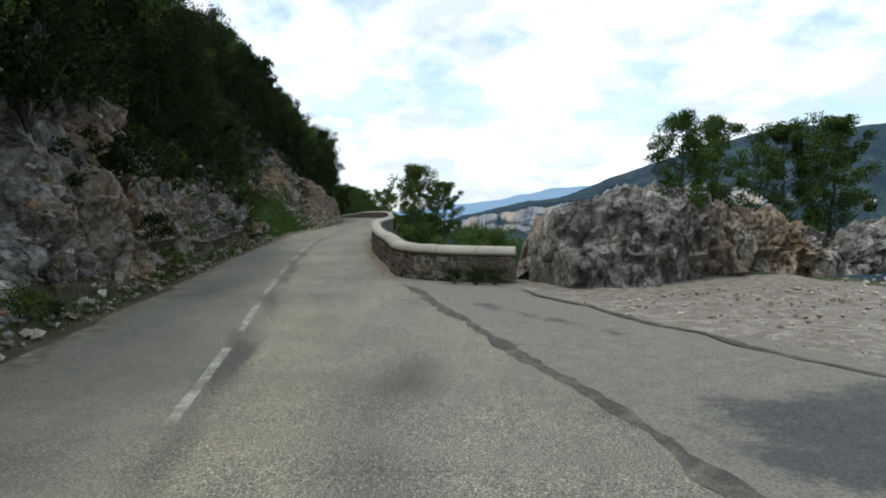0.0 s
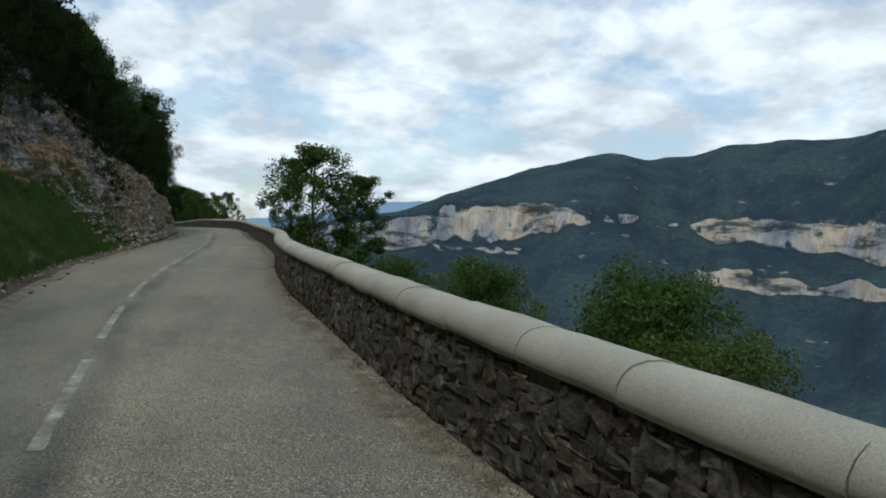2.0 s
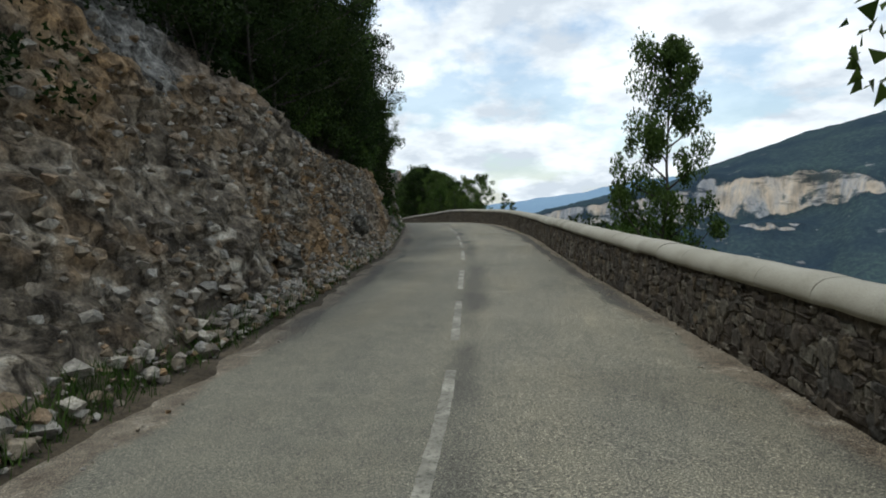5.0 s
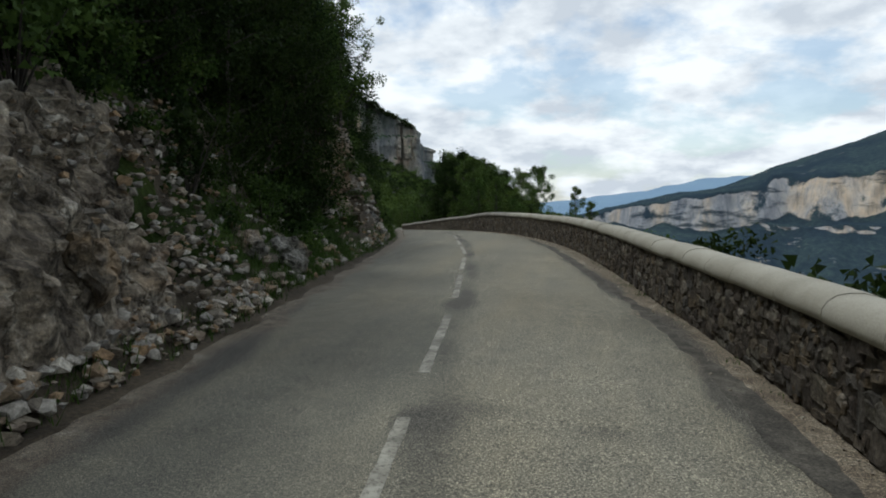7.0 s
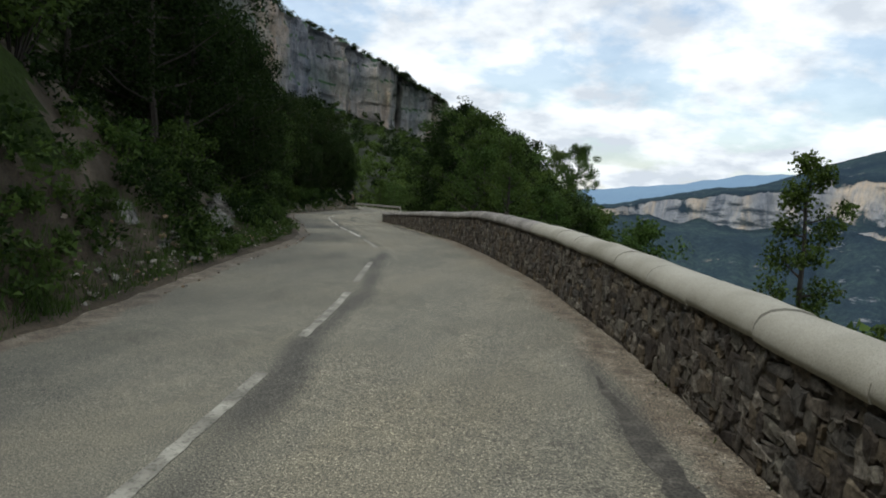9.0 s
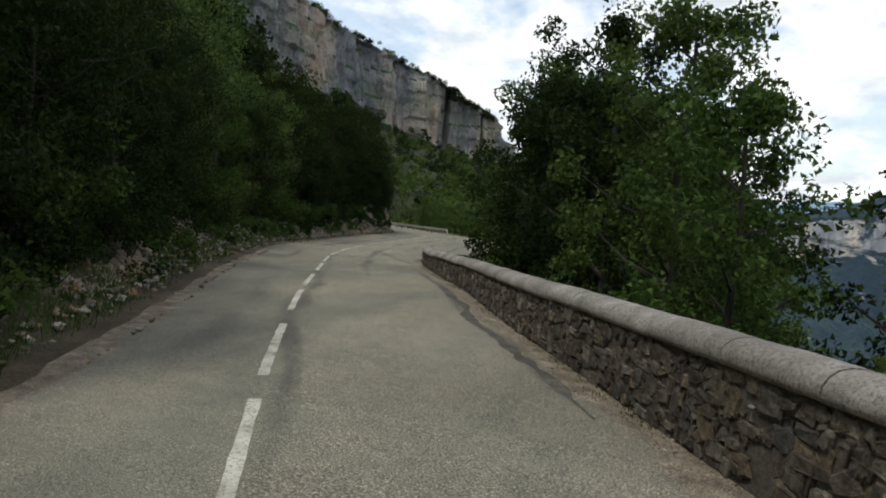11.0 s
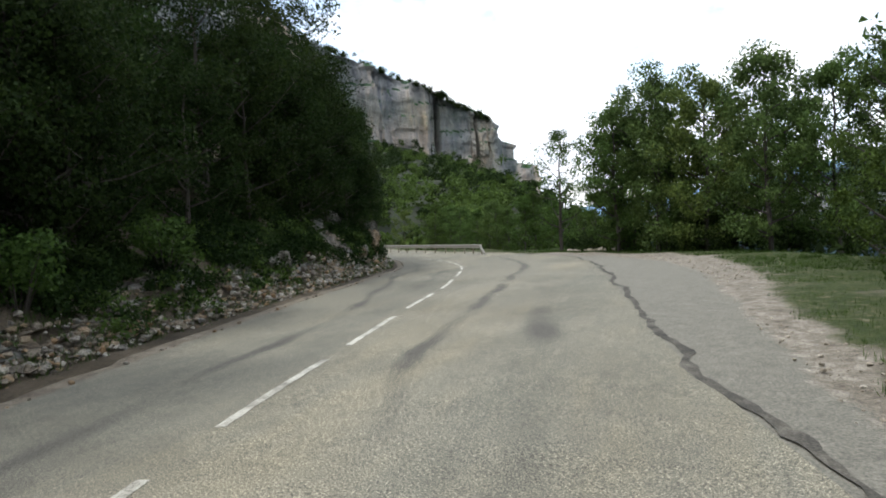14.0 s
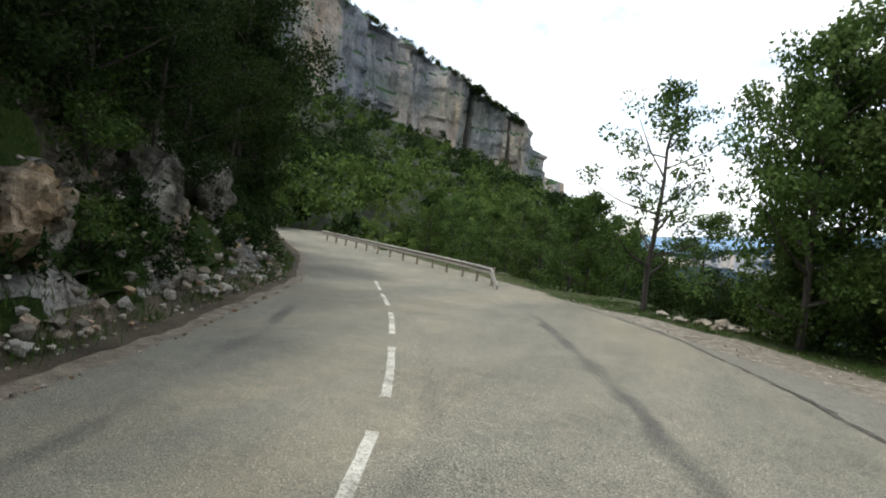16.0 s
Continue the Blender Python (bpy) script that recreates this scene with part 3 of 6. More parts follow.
# hillside on the left: distance from the road's edge, height
SECTIONS = [
    (-60, [(0.3, 0), (0.9, 0.2), (1.4, 2.0), (2.0, 4.2), (4, 7), (10, 15), (25, 33), (80, 70)]),
    (12, [(0.3, 0), (0.8, 0.2), (1.2, 2.0), (1.8, 4.4), (4, 8), (10, 16), (25, 33), (80, 70)]),
    (27, [(0.3, 0), (0.7, 0.3), (1.1, 1.8), (2.0, 3.6), (4, 6.4), (9, 14), (25, 33), (80, 70)]),
    (34.5, [(0.3, 0), (0.7, 0.3), (1.2, 1.5), (2.2, 3.1), (4, 6.2), (8, 12), (25, 31), (80, 68)]),
    (38, [(0.3, 0), (0.7, 0.15), (2.0, 1.5), (3.6, 3.0), (5, 6), (8, 11), (25, 30), (80, 66)]),
    (47, [(0.3, 0), (0.7, 0.15), (2.0, 1.4), (3.6, 2.8), (5.2, 5.2), (8.5, 10), (25, 28), (80, 64)]),
    (52, [(0.3, 0), (0.6, 0.1), (1.6, 1.3), (3.0, 3.0), (5.0, 6), (8, 10), (25, 27), (80, 62)]),
    (58, [(0.3, 0), (0.6, 0.3), (1.2, 1.5), (2.2, 3.2), (3.8, 6), (7, 10), (24, 26), (80, 60)]),
    (63, [(0.3, 0), (0.6, 0.35), (0.95, 1.7), (1.4, 3.4), (2.6, 4.8), (7, 9.5), (22, 24), (80, 60)]),
    (67.5, [(0.3, 0), (0.6, 0.35), (0.9, 1.4), (1.2, 2.7), (2.5, 3.6), (7, 9), (22, 24), (80, 60)]),
    (79, [(0.3, 0), (0.6, 0.35), (0.95, 1.3), (1.3, 2.5), (2.6, 3.5), (7, 8.5), (22, 24), (80, 60)]),
    (81.5, [(0.3, 0), (0.6, 0.35), (1.2, 1.3), (1.8, 2.9), (3, 4.7), (7, 9), (22, 24), (80, 60)]),
    (86, [(0.3, 0), (0.9, 0.4), (2.0, 1.3), (2.8, 3.3), (4.0, 5.8), (8, 10), (22, 23), (80, 58)]),
    (92, [(0.3, 0), (0.5, 0.4), (0.8, 1.8), (1.4, 4.0), (3, 6.5), (7, 10), (22, 23), (80, 56)]),
    (98, [(0.3, 0), (0.6, 0.4), (1.1, 1.8), (2.0, 3.5), (4, 5.5), (8, 9), (22, 20), (80, 52)]),
    (108, [(0.5, 0), (1.0, 0.3), (1.7, 0.9), (3.0, 1.6), (6, 3.2), (12, 7.5), (28, 19), (80, 48)]),
    (151, [(0.5, 0), (1.0, 0.3), (1.6, 0.8), (3.0, 1.4), (6, 3.0), (12, 7.0), (28, 17), (80, 42)]),
    (161, [(0.4, 0), (0.8, 0.3), (1.3, 1.0), (2.2, 1.9), (5, 3.6), (12, 8), (28, 17), (80, 40)]),
    (177, [(0.4, 0), (0.8, 0.3), (1.3, 1.2), (2.2, 2.6), (5, 4.6), (12, 8), (28, 17), (80, 40)]),
    (191, [(0.4, 0), (0.9, 0.3), (1.6, 1.0), (3.0, 2.0), (6, 4), (12, 8), (28, 17), (80, 40)]),
    (263, [(0.4, 0), (0.9, 0.3), (1.6, 1.0), (3.0, 2.0), (6, 4), (12, 8), (28, 17), (80, 40)]),
]
SEC_Y = np.array([s[0] for s in SECTIONS], float)
SEC_P = np.array([s[1] for s in SECTIONS], float)
COL_U = np.r_[-0.5, np.linspace(0, 4, 73), np.linspace(4, 7, 22)[1:]]


SEC_ROWS = np.arange(-60.0, 262.5, 0.5)
SEC_TABLE = np.stack([np.interp(SEC_ROWS, SEC_Y, SEC_P[:, j, c]) for j in range(8) for c in range(2)], 1).reshape(-1, 8, 2)


def section(y):
    """Distances and heights of the bank at y."""
    f = min(max((y + 60) * 2, 0), len(SEC_ROWS) - 1.001)
    k = int(f)
    return SEC_TABLE[k] * (1 - f + k) + SEC_TABLE[k + 1] * (f - k)


def hill_profile(y, u):
    if u < 0:
        return -0.15, -0.12
    k, i = section(y), min(int(u), 6)
    d, h = k[i] + (k[i + 1] - k[i]) * (u - i)
    return float(d), float(h)


def bank_kind(y, h, d):
    """0 rock, 1 grass, 2 soil."""
    wob = fbm((y * 0.5, d * 0.8, h * 0.6), 3)
    if 57 + 3 * wob < y < 79.5 and 0.5 < d < 3.0 and h < 3.4 + 1.5 * wob:
        return 3
    if d > 11 + 3 * wob:
        return 1
    if 60 < y < 79.5 and 0.5 < d < 3.0:
        return 0
    if 43 < y < 60 and 1.2 < h < 6.5 and wob > -0.06 and h > 2.6 - 0.3 * (y - 46):
        return 3
    if d < 0.75 + 0.25 * wob:
        return 2
    if 35.5 + wob * 3 < y < 53.5 - 1.6 * h + 2 * wob and h < 2.9 + 0.8 * wob:
        return 1
    if 79.5 < y + wob * 2 < 90 and h < 3.2 + wob:
        return 1 if wob > -0.1 or h < 0.8 else 2 if y < 86.5 else 0
    if 164 + 2 * wob < y < 183 + 2 * wob and h < 3.2 + wob:
        return 0 if wob > -0.22 else 1
    if 99 < y:
        if h > 0.95 + 0.6 * wob:
            return 1 if wob > 0 else 2
        return 0 if wob > -0.06 else 2
    if d > (9.0 if 28 < y < 62 else 4.4) + 2.5 * wob and wob > -0.25:
        return 1 if wob > 0.05 else 2
    return 0


def rock_relief(p, y, h, d):
    """How far the rock stands out: fractured blocks, or stones held in a cemented bank."""
    if 56.5 < y < 82.5 and h < 4.2:
        f = noise.voronoi(Vector((y * 2.9, h * 3.3, d * 1.2)))[0]
        g = noise.voronoi(Vector((y * 6.1 + 3.0, h * 6.6, d * 2.4)))[0]
        return 0.40 * fbm(p * 0.45, 3) + 0.34 * (0.55 - f[0]) + 0.15 * (0.5 - g[0])
    q = Vector((y * 0.72 + 0.22 * h, h * 0.40, d * 0.35))
    f, where = noise.voronoi(q + 0.25 * noise.noise_vector(q * 1.7))
    g, there = noise.voronoi(Vector((y * 2.1 + 0.3 * h, h * 1.5 - 0.5 * y, d)))
    split, chip = min(1.0, (f[1] - f[0]) / 0.22), min(1.0, (g[1] - g[0]) / 0.3)
    step, small = noise.cell(where[0] * 17.3) - 0.5, noise.cell(there[0] * 13.1) - 0.5
    tiny = noise.cell(Vector((y * 5.1 + h, h * 5.7, d * 2))) - 0.5
    return 0.50 * fbm(p * 0.33, 3) + 0.50 * step + 0.42 * (split - 1) + 0.20 * small + 0.16 * (chip - 1) + 0.07 * tiny


def hillside():
    ys = np.r_[np.arange(-58, -6, 2.0), np.arange(-6, 56, 0.14), np.arange(56, 83, 0.1), np.arange(83, 100, 0.16), np.arange(100, 190, 0.36), np.arange(190, 262, 3.0)]
    verts, kinds = [], []
    for y in ys:
        base_x, base_z = left_x(y), road_z(y)
        rag = 0.20 * fbm((y * 0.9, 23.0, 0.0), 4)
        for u in COL_U:
            d, h = hill_profile(y, u)
            if u <= 0:
                d, h = (0.12 + rag, 0.012) if u == 0 else (rag - 0.08, -0.04)
            p = Vector((base_x - d, y, base_z + h))
            k = bank_kind(y, h, d)
            kinds.append(k)
            if k in (0, 3):
                off = min(1.0, h / 0.8) * (0.4 if 99 < y < 164 else 0.75 if y >= 164 else 1.0) * rock_relief(p, y, h, d)
            else:
                off = min(1.0, h) * 0.25 * fbm(p * 0.5, 3)
            verts.append((p.x + off * 0.9, p.y + 0.1 * off, p.z + 0.25 * off))
    cols = len(COL_U)
    faces = up_faces(len(ys), cols)
    faces = [f[::-1] for f in faces]
    index = [max(kinds[f[0]], 0) for f in faces]
    ob = new("hillside", mesh_of("hillside", verts, faces, [ROCK, GRASS, SOIL, SCREE], index))
    return tagged(ob, "steep limestone hillside with grassy banks above the road", "hillside", kind="structure")


hillside()


def slope_z(y, d):
    """Ground height below the road beyond the wall, d metres out."""
    flat_end = np.interp(y, [-60, 8, 17, 22, 133, 143, 151, 159, 166, 186, 262], [18, 18.5, 16, 0, 0, 2.6, 4.6, 7, 9, 10, 4])
    out = np.interp(max(d - flat_end, 0), [0, 0.5, 3, 10, 30, 90, 320], [-0.012, -0.3, -1.6, -7, -27, -85, -235]) if d > flat_end else -0.012
    return out


def gravel_width(y):
    return float(np.interp(y, [140, 144, 148, 151, 156, 159, 167, 173, 181, 187, 193], [0.2, 0.4, 1.4, 2.1, 2.7, 3.5, 4.8, 5.2, 5.2, 3.0, 0.8]))


def paved_width(y):
    """How far the asphalt runs on beyond the sealed crack."""
    return float(np.interp(y, [140, 143, 148, 151, 156, 163, 171, 179, 185, 193], [0.0, 0.1, 0.8, 1.3, 1.9, 2.8, 2.8, 1.9, 0.5, 0.3]))


def valley_side():
    ys = np.r_[np.arange(-58, 0, 4.0), np.arange(0, 205, 0.6), np.arange(205, 262, 4.0)]
    ds = [0, 0.3, 0.6, 0.9, 1.2, 1.5, 1.8, 2.2, 2.6, 3, 3.5, 4, 4.5, 5, 5.7, 6.5, 7.2, 8, 9, 10, 11, 12.5, 16, 20, 26, 34, 46, 65, 100, 160, 250]
    verts, stain, stony, grassy = [], [], [], []
    for y in ys:
        a = road_right(y) + (0.3 if 18.4 < y < 139 else 0.0)
        for d in ds:
            x = a + d
            z = road_z(y) + slope_z(y, d)
            w = fbm((x * 0.22, y * 0.22, 1.3), 4) if d < 11 else fbm((x * 0.025, y * 0.025, 1.3), 2)
            lumps = 0.03 if y > 140 and d < paved_width(y) or y < 17 and d < 5 else 0.12
            verts.append((x, y, z + (lumps * min(1, d) * w if d < 8 else 0.015 * d * w if d < 15 else 0.06 * d * w)))
            stain.append(-1.0)
            if y < 17:
                stony.append((x - np.interp(y, [-20, -5, 4, 6.6, 7.8, 9.8, 14.5, 16], [16, 11, 5.6, 4.5, 4.1, 2.9, 1.5, 1.3])) * 0.7 - 0.35)
                grassy.append((d - 11.5) * 0.5)
                stain[-1] = max(0.70 - 0.9 * max(abs(x - 3.7) / 1.7, abs(y - 5.1 - 0.25 * (x - 3.4)) / 1.25), 0.15 - 1.1 * abs(x - 1.5 - 0.55 * (10.6 - y)) if 8.6 < y < 12.6 else -1.0)
            elif y > 140:
                stony.append((d - paved_width(y)) * 1.4)
                grassy.append(min((d - gravel_width(y)) * 0.8, 0.2))
            else:
                stony.append(0.0)
                grassy.append(2.0)
    faces = up_faces(len(ys), len(ds))
    me = mesh_of("verge", verts, faces, [VERGE], smooth=True)
    for name, values in (("stain", stain), ("stony", stony), ("grassy", grassy)):
        me.attributes.new(name, "FLOAT", "POINT").data.foreach_set("value", np.clip(np.array(values) + 0.5, -1, 3))
    ob = new("verge", me)
    return tagged(ob, "grass and pale gravel beside the road, falling into the gorge", "verge", kind="structure")


valley_side()

# far side of the gorge: azimuth to the right of +y, cliff top, cliff foot, skyline, lower band top and foot
FAR_AZ = np.array([-40, -6, 0, 6, 10, 13, 14, 20, 21.5, 23, 25, 27.6, 31, 34.4, 36, 40, 50, 60, 80, 120], float)
FAR_T = np.array([-40, -20, -8, 36, 52, 66, 92, 96, 112, 108, 82, 80, 66, 50, 72, 74, 60, 40, 20, 0], float)
FAR_B = np.array([-60, -45, -40, -35, -50, -30, -14, -12, 4, 10, 46, 54, 58, 40, 14, -6, -20, -40, -40, -40], float)
FAR_S = np.array([-30, -12, 0, 44, 64, 100, 114, 178, 198, 205, 214, 228, 224, 240, 252, 266, 280, 280, 230, 150], float)
LOW_T = np.array([-80, -60, -50, -50, -62, -18, -16, -16, -18, -30, -30, -60, -36, -34, -52, -55, -60, -60, -60, -60], float)
LOW_B = np.array([-90, -66, -56, -56, -75, -38, -38, -36, -34, -38, -44, -66, -46, -50, -100, -110, -100, -70, -64, -64], float)


def ground():
    az = np.r_[np.arange(-180, -12, 4.0), np.arange(-12, 50, 0.22), np.arange(50, 180.1, 4.0)]
    verts, n_r = [], 0
    for a in az:
        ra = radians(a)
        if -45 < a < 125:
            w = fbm((a * 0.16, 0.3, 0), 2)
            w2 = fbm((a * 0.3, 5.3, 0), 2)
            rc = 1800 + 130 * w + 40 * w2
            t, b, s = (np.interp(a, FAR_AZ, v) for v in (FAR_T, FAR_B, FAR_S))
            lt, lb = np.interp(a, FAR_AZ, LOW_T), np.interp(a, FAR_AZ, LOW_B)
            b += 22 * w2
            t += 8 * fbm((a * 0.7, 9.0, 0), 2)
            lw = max(0.0, 0.45 + 1.7 * fbm((a * 0.22, 21.0, 0), 2))
            if 12 < a < 23.5 or 31 < a < 35:
                lw = 0.6 + 0.6 * lw
            elif a > 7:
                lw = 0.45 + 0.7 * lw
            lt = lb + (lt - lb) * min(1.0, lw)
            run = 20 + max(150, 1.7 * (b - lt))
            pr = [(1, -30), (300, -240), (700, -285), (1000, -275), (rc - run - 340, min(-205, lb - 130)), (rc - run - 14, lb), (rc - run, lt), (rc - 20, b), (rc - 16 + 0.3 * (t - b), t),
                  (rc + 260, t + 0.55 * (s * 1.3 - t)), (rc + 560, s * 1.3), (rc + 900, s * 1.3 - 60), (4800, -60)]
        else:
            pr = [(1, -30), (300, 40), (800, 90), (1150, 120), (1400, 130), (1600, 140), (1700, 145), (1800, 150), (1900, 150), (2100, 150), (2500, 150), (3000, 120), (4800, 50)]
        pr = np.array(pr, float)
        us = np.r_[np.linspace(0, 4, 16), np.linspace(4, 9, 41)[1:], np.linspace(9, 12, 16)[1:]]
        n_r = len(us)
        r, z = np.interp(us, range(13), pr[:, 0]), np.interp(us, range(13), pr[:, 1])
        for k in range(n_r):
            x, y = r[k] * math.sin(ra), 40 + r[k] * math.cos(ra)
            g = fbm((x * 0.006, y * 0.006, z[k] * 0.006), 5)
            q = fbm((x * 0.03, y * 0.03, z[k] * 0.012), 3)
            push = (16 * g + 12 * q) if r[k] > 900 else 0
            verts.append((x + push * math.sin(ra), y + push * math.cos(ra), z[k] + (9 * g + 3 * q if r[k] > 900 else 0)))
    faces = up_faces(len(az), n_r)
    faces = [f for f in faces]
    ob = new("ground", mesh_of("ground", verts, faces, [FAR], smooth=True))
    return tagged(ob, "wooded gorge with pale limestone cliff bands on its far side", "gorge", kind="structure")


ground()


def hazy_range():
    verts = []
    az = np.arange(-30, 40, 0.5)
    for a in az:
        ra = radians(a)
        el = np.interp(a, [-30, -12, -5, 0, 5, 9, 13, 18, 25, 40], [0.3, 0.4, 0.7, 1.2, 1.9, 2.7, 3.1, 3.3, 3.0, 2.0]) + 0.18 * fbm((a * 0.35, 0, 3), 4)
        for k, (r, f) in enumerate(((3600, -0.6), (3900, 0.5), (4200, 1.0), (4500, 0.8))):
            verts.append((r * math.sin(ra), 40 + r * math.cos(ra), 4200 * math.tan(radians(el)) * f - (120 if k == 0 else 0)))
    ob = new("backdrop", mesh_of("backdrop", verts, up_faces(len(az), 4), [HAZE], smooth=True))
    return tagged(ob, "distant blue mountain range in haze", "mountains", kind="structure")


hazy_range()

# tall cliff ahead: x, y, top, foot
CREST = np.array([(-330, 120, 120, 60), (-230, 230, 110, 52), (-185, 310, 92, 50), (-172, 334, 86, 50), (-175, 378, 86, 50), (-185, 430, 88, 52), (-190, 483, 93, 53), (-173, 518, 85, 50),
                  (-157, 529, 78, 45), (-141, 539, 68, 36), (-127, 547, 60, 29), (-126, 590, 48, 22), (-150, 640, 40, 15)], float)


CREST[:, 2] += 4.5
CREST[:, 3] -= 5.0


def tall_cliff():
    n = len(CREST)
    us = np.linspace(0, n - 1, 420)
    verts, hs = [], np.r_[np.linspace(-0.15, 1.0, 30), 1.06, 1.2, 1.5, 2.2]
    for u in us:
        x, y, t, b = (np.interp(u, range(n), CREST[:, c]) for c in range(4))
        k = min(int(u), n - 2)
        along = Vector((CREST[k + 1, 0] - CREST[k, 0], CREST[k + 1, 1] - CREST[k, 1], 0)).normalized()
        out = Vector((along.y, -along.x, 0))
        t += 2.5 * fbm((u * 2.2, 0, 0), 4)
        groove = fbm((x * 0.05, y * 0.05, 0.0), 4) * 9 - max(0, 1 - abs(u - 8.05) / 0.10) * 9 - max(0, 1 - abs(u - 9.35) / 0.08) * 6
        for h in hs:
            z = b + (t - b) * min(h, 1.0) + (max(h - 1.0, 0) * 14)
            lean = -(h if h < 1 else 1 + (h - 1) * 14) * 4.0
            rough = 3.2 * fbm((x * 0.11, y * 0.11, z * 0.05), 4) + 1.6 * (noise.cell(Vector((x * 0.1, y * 0.1, z * 0.12))) - 0.5)
            fade = 1.0 if h < 1 else 0.4
            p = Vector((x, y, z)) + out * (lean + (groove + rough) * fade)
            if h < 0:
                p += out * 6
            verts.append(p)
    faces = up_faces(len(us), len(hs))
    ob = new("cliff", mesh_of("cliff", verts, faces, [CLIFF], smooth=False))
    return tagged(ob, "tall grey and ochre limestone cliff above the woods", "cliff", kind="structure")


tall_cliff()

# second shoulder of the cliff, farther on
def far_shoulder():
    verts = []
    us = np.linspace(0, 1, 60)
    for u in us:
        x, y = -273 + 118 * u, 850 + 20 * u
        t = 74 - 16 * u ** 2 - (12 if u > 0.93 else 0)
        for h in np.linspace(-0.3, 1.15, 16):
            z = 20 + (t - 20) * min(h, 1)
            off = 7 * fbm((x * 0.03, y * 0.03, z * 0.03), 4)
            verts.append((x + 0.3 * off, y + off + (h * 8 if h < 1 else 40), z))
    ob = new("cliff_far", mesh_of("cliff_far", verts, up_faces(60, 16), [CLIFF]))
    return tagged(ob, "farther shoulder of the grey limestone cliff", "cliff", kind="structure")


far_shoulder()


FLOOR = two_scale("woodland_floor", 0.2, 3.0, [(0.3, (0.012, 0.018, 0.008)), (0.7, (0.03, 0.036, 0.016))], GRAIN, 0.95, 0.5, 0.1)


def wood_slope():
    """Slope from the road's far bend up to the foot of the cliff."""
    low = [(-150, 120, 25), (-130, 170, 18), (-105, 205, 8), (-85, 225, 2), (-64, 232, -3), (-45, 226, -5), (-30, 214, -6), (-10, 215, -14)]
    verts, low = [], np.array(low, float)
    us = np.linspace(0, 1, 60)
    for u in us:
        lx = [np.interp(u * 7, range(8), low[:, c]) for c in range(3)]
        cu = 1 + u * 9.5
        hx = [np.interp(cu, range(len(CREST)), CREST[:, c]) for c in (0, 1, 3)]
        for v in np.linspace(-0.1, 1, 40):
            p = [lx[c] + (hx[c] - lx[c]) * v for c in range(3)]
            p[2] += 5 * fbm((p[0] * 0.02, p[1] * 0.02, 0), 4) * min(1, max(v, 0) * 4) + (2 if v > 0.97 else 0)
            verts.append(p)
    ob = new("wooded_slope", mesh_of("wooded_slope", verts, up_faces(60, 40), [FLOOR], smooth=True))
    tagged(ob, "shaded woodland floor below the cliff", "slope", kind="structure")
    return low


wood_slope()

# ---- road surface details ----
def ribbon(name, points, widths, mat, lift, parent=None, label="", category="", kind=""):
    """A flat, slightly raised strip along points on the road."""
    verts, faces = [], []
    for k, (x, y) in enumerate(points):
        a, b = points[max(k - 1, 0)], points[min(k + 1, len(points) - 1)]
        t = Vector((b[0] - a[0], b[1] - a[1], 0)).normalized()
        o = Vector((t.y, -t.x, 0)) * widths[k] / 2
        z = road_z(y) + lift + 0.015 * fbm((x * 0.3, y * 0.3, 0.0), 3)
        verts += [(x - o.x, y - o.y, z), (x + o.x, y + o.y, z)]
        if k:
            faces.append((2 * k - 2, 2 * k - 1, 2 * k + 1, 2 * k))
    me = mesh_of(name, verts, faces, [mat], smooth=True)
    ob = part(name, me, parent, label) if parent else tagged(new(name, me), label, category, kind=kind)
    return ob


DASHES = [-12.2, -7.9, -3.6, 0.7, 5.0, 9.1, 13.3, 17.5, 21.7, 26.0, 30.2, 34.4, 38.7, 42.9, 47.2, 51.5, 55.8, 60.1, 64.6, 70.4, 74.6, 78.8, 83.3, 87.4, 91.7, 95.8, 100.0, 104.0, 110.3, 114.1, 117.4,
          121.2, 124.6, 128.4, 132.1, 135.8, 139.4, 143.3, 147.4, 151.4, 155.5, 159.7, 163.9, 167.9, 171.9, 175.8, 179.6, 183.2]
for y0 in DASHES:
    slope = (mid_x(y0 + 2) - mid_x(y0)) / 2
    run = 3.0 / math.hypot(1, slope)
    pts = [(mid_x(y) + 0.006 * fbm((y * 4.0, 2.0, 0.0), 2), y) for y in np.linspace(y0, y0 + run, 19)]
    ribbon("centre_dash", pts, [0.105 * (1 + 0.3 * fbm((y * 5.0, 9.0, 0.0), 3)) for _, y in pts], PAINT_WORN if y0 < 112 else PAINT, 0.006, road)




def crack_seal(line, y0, y1, width, seed, wander=0.12):
    """A ragged band of tar over a crack."""
    ys = np.arange(y0, y1, 0.16)
    pts = [(line(y) + wander * fbm((y * 0.5, seed * 3.3, 0.0), 4) * 2, y) for y in ys]
    ws = [max(0.02, width * (1 + 0.9 * fbm((y * 0.9, seed * 1.9, 5.0), 4) + 0.6 * fbm((y * 3.6, seed * 2.9, 1.0), 3)) * min(1.0, (y - y0) / 1.5 + 0.15, (y1 - y) / 1.5 + 0.15)) for y in ys]
    ribbon("crack_seal", pts, ws, TAR, 0.004, road, "dark ragged band of tar over a crack")


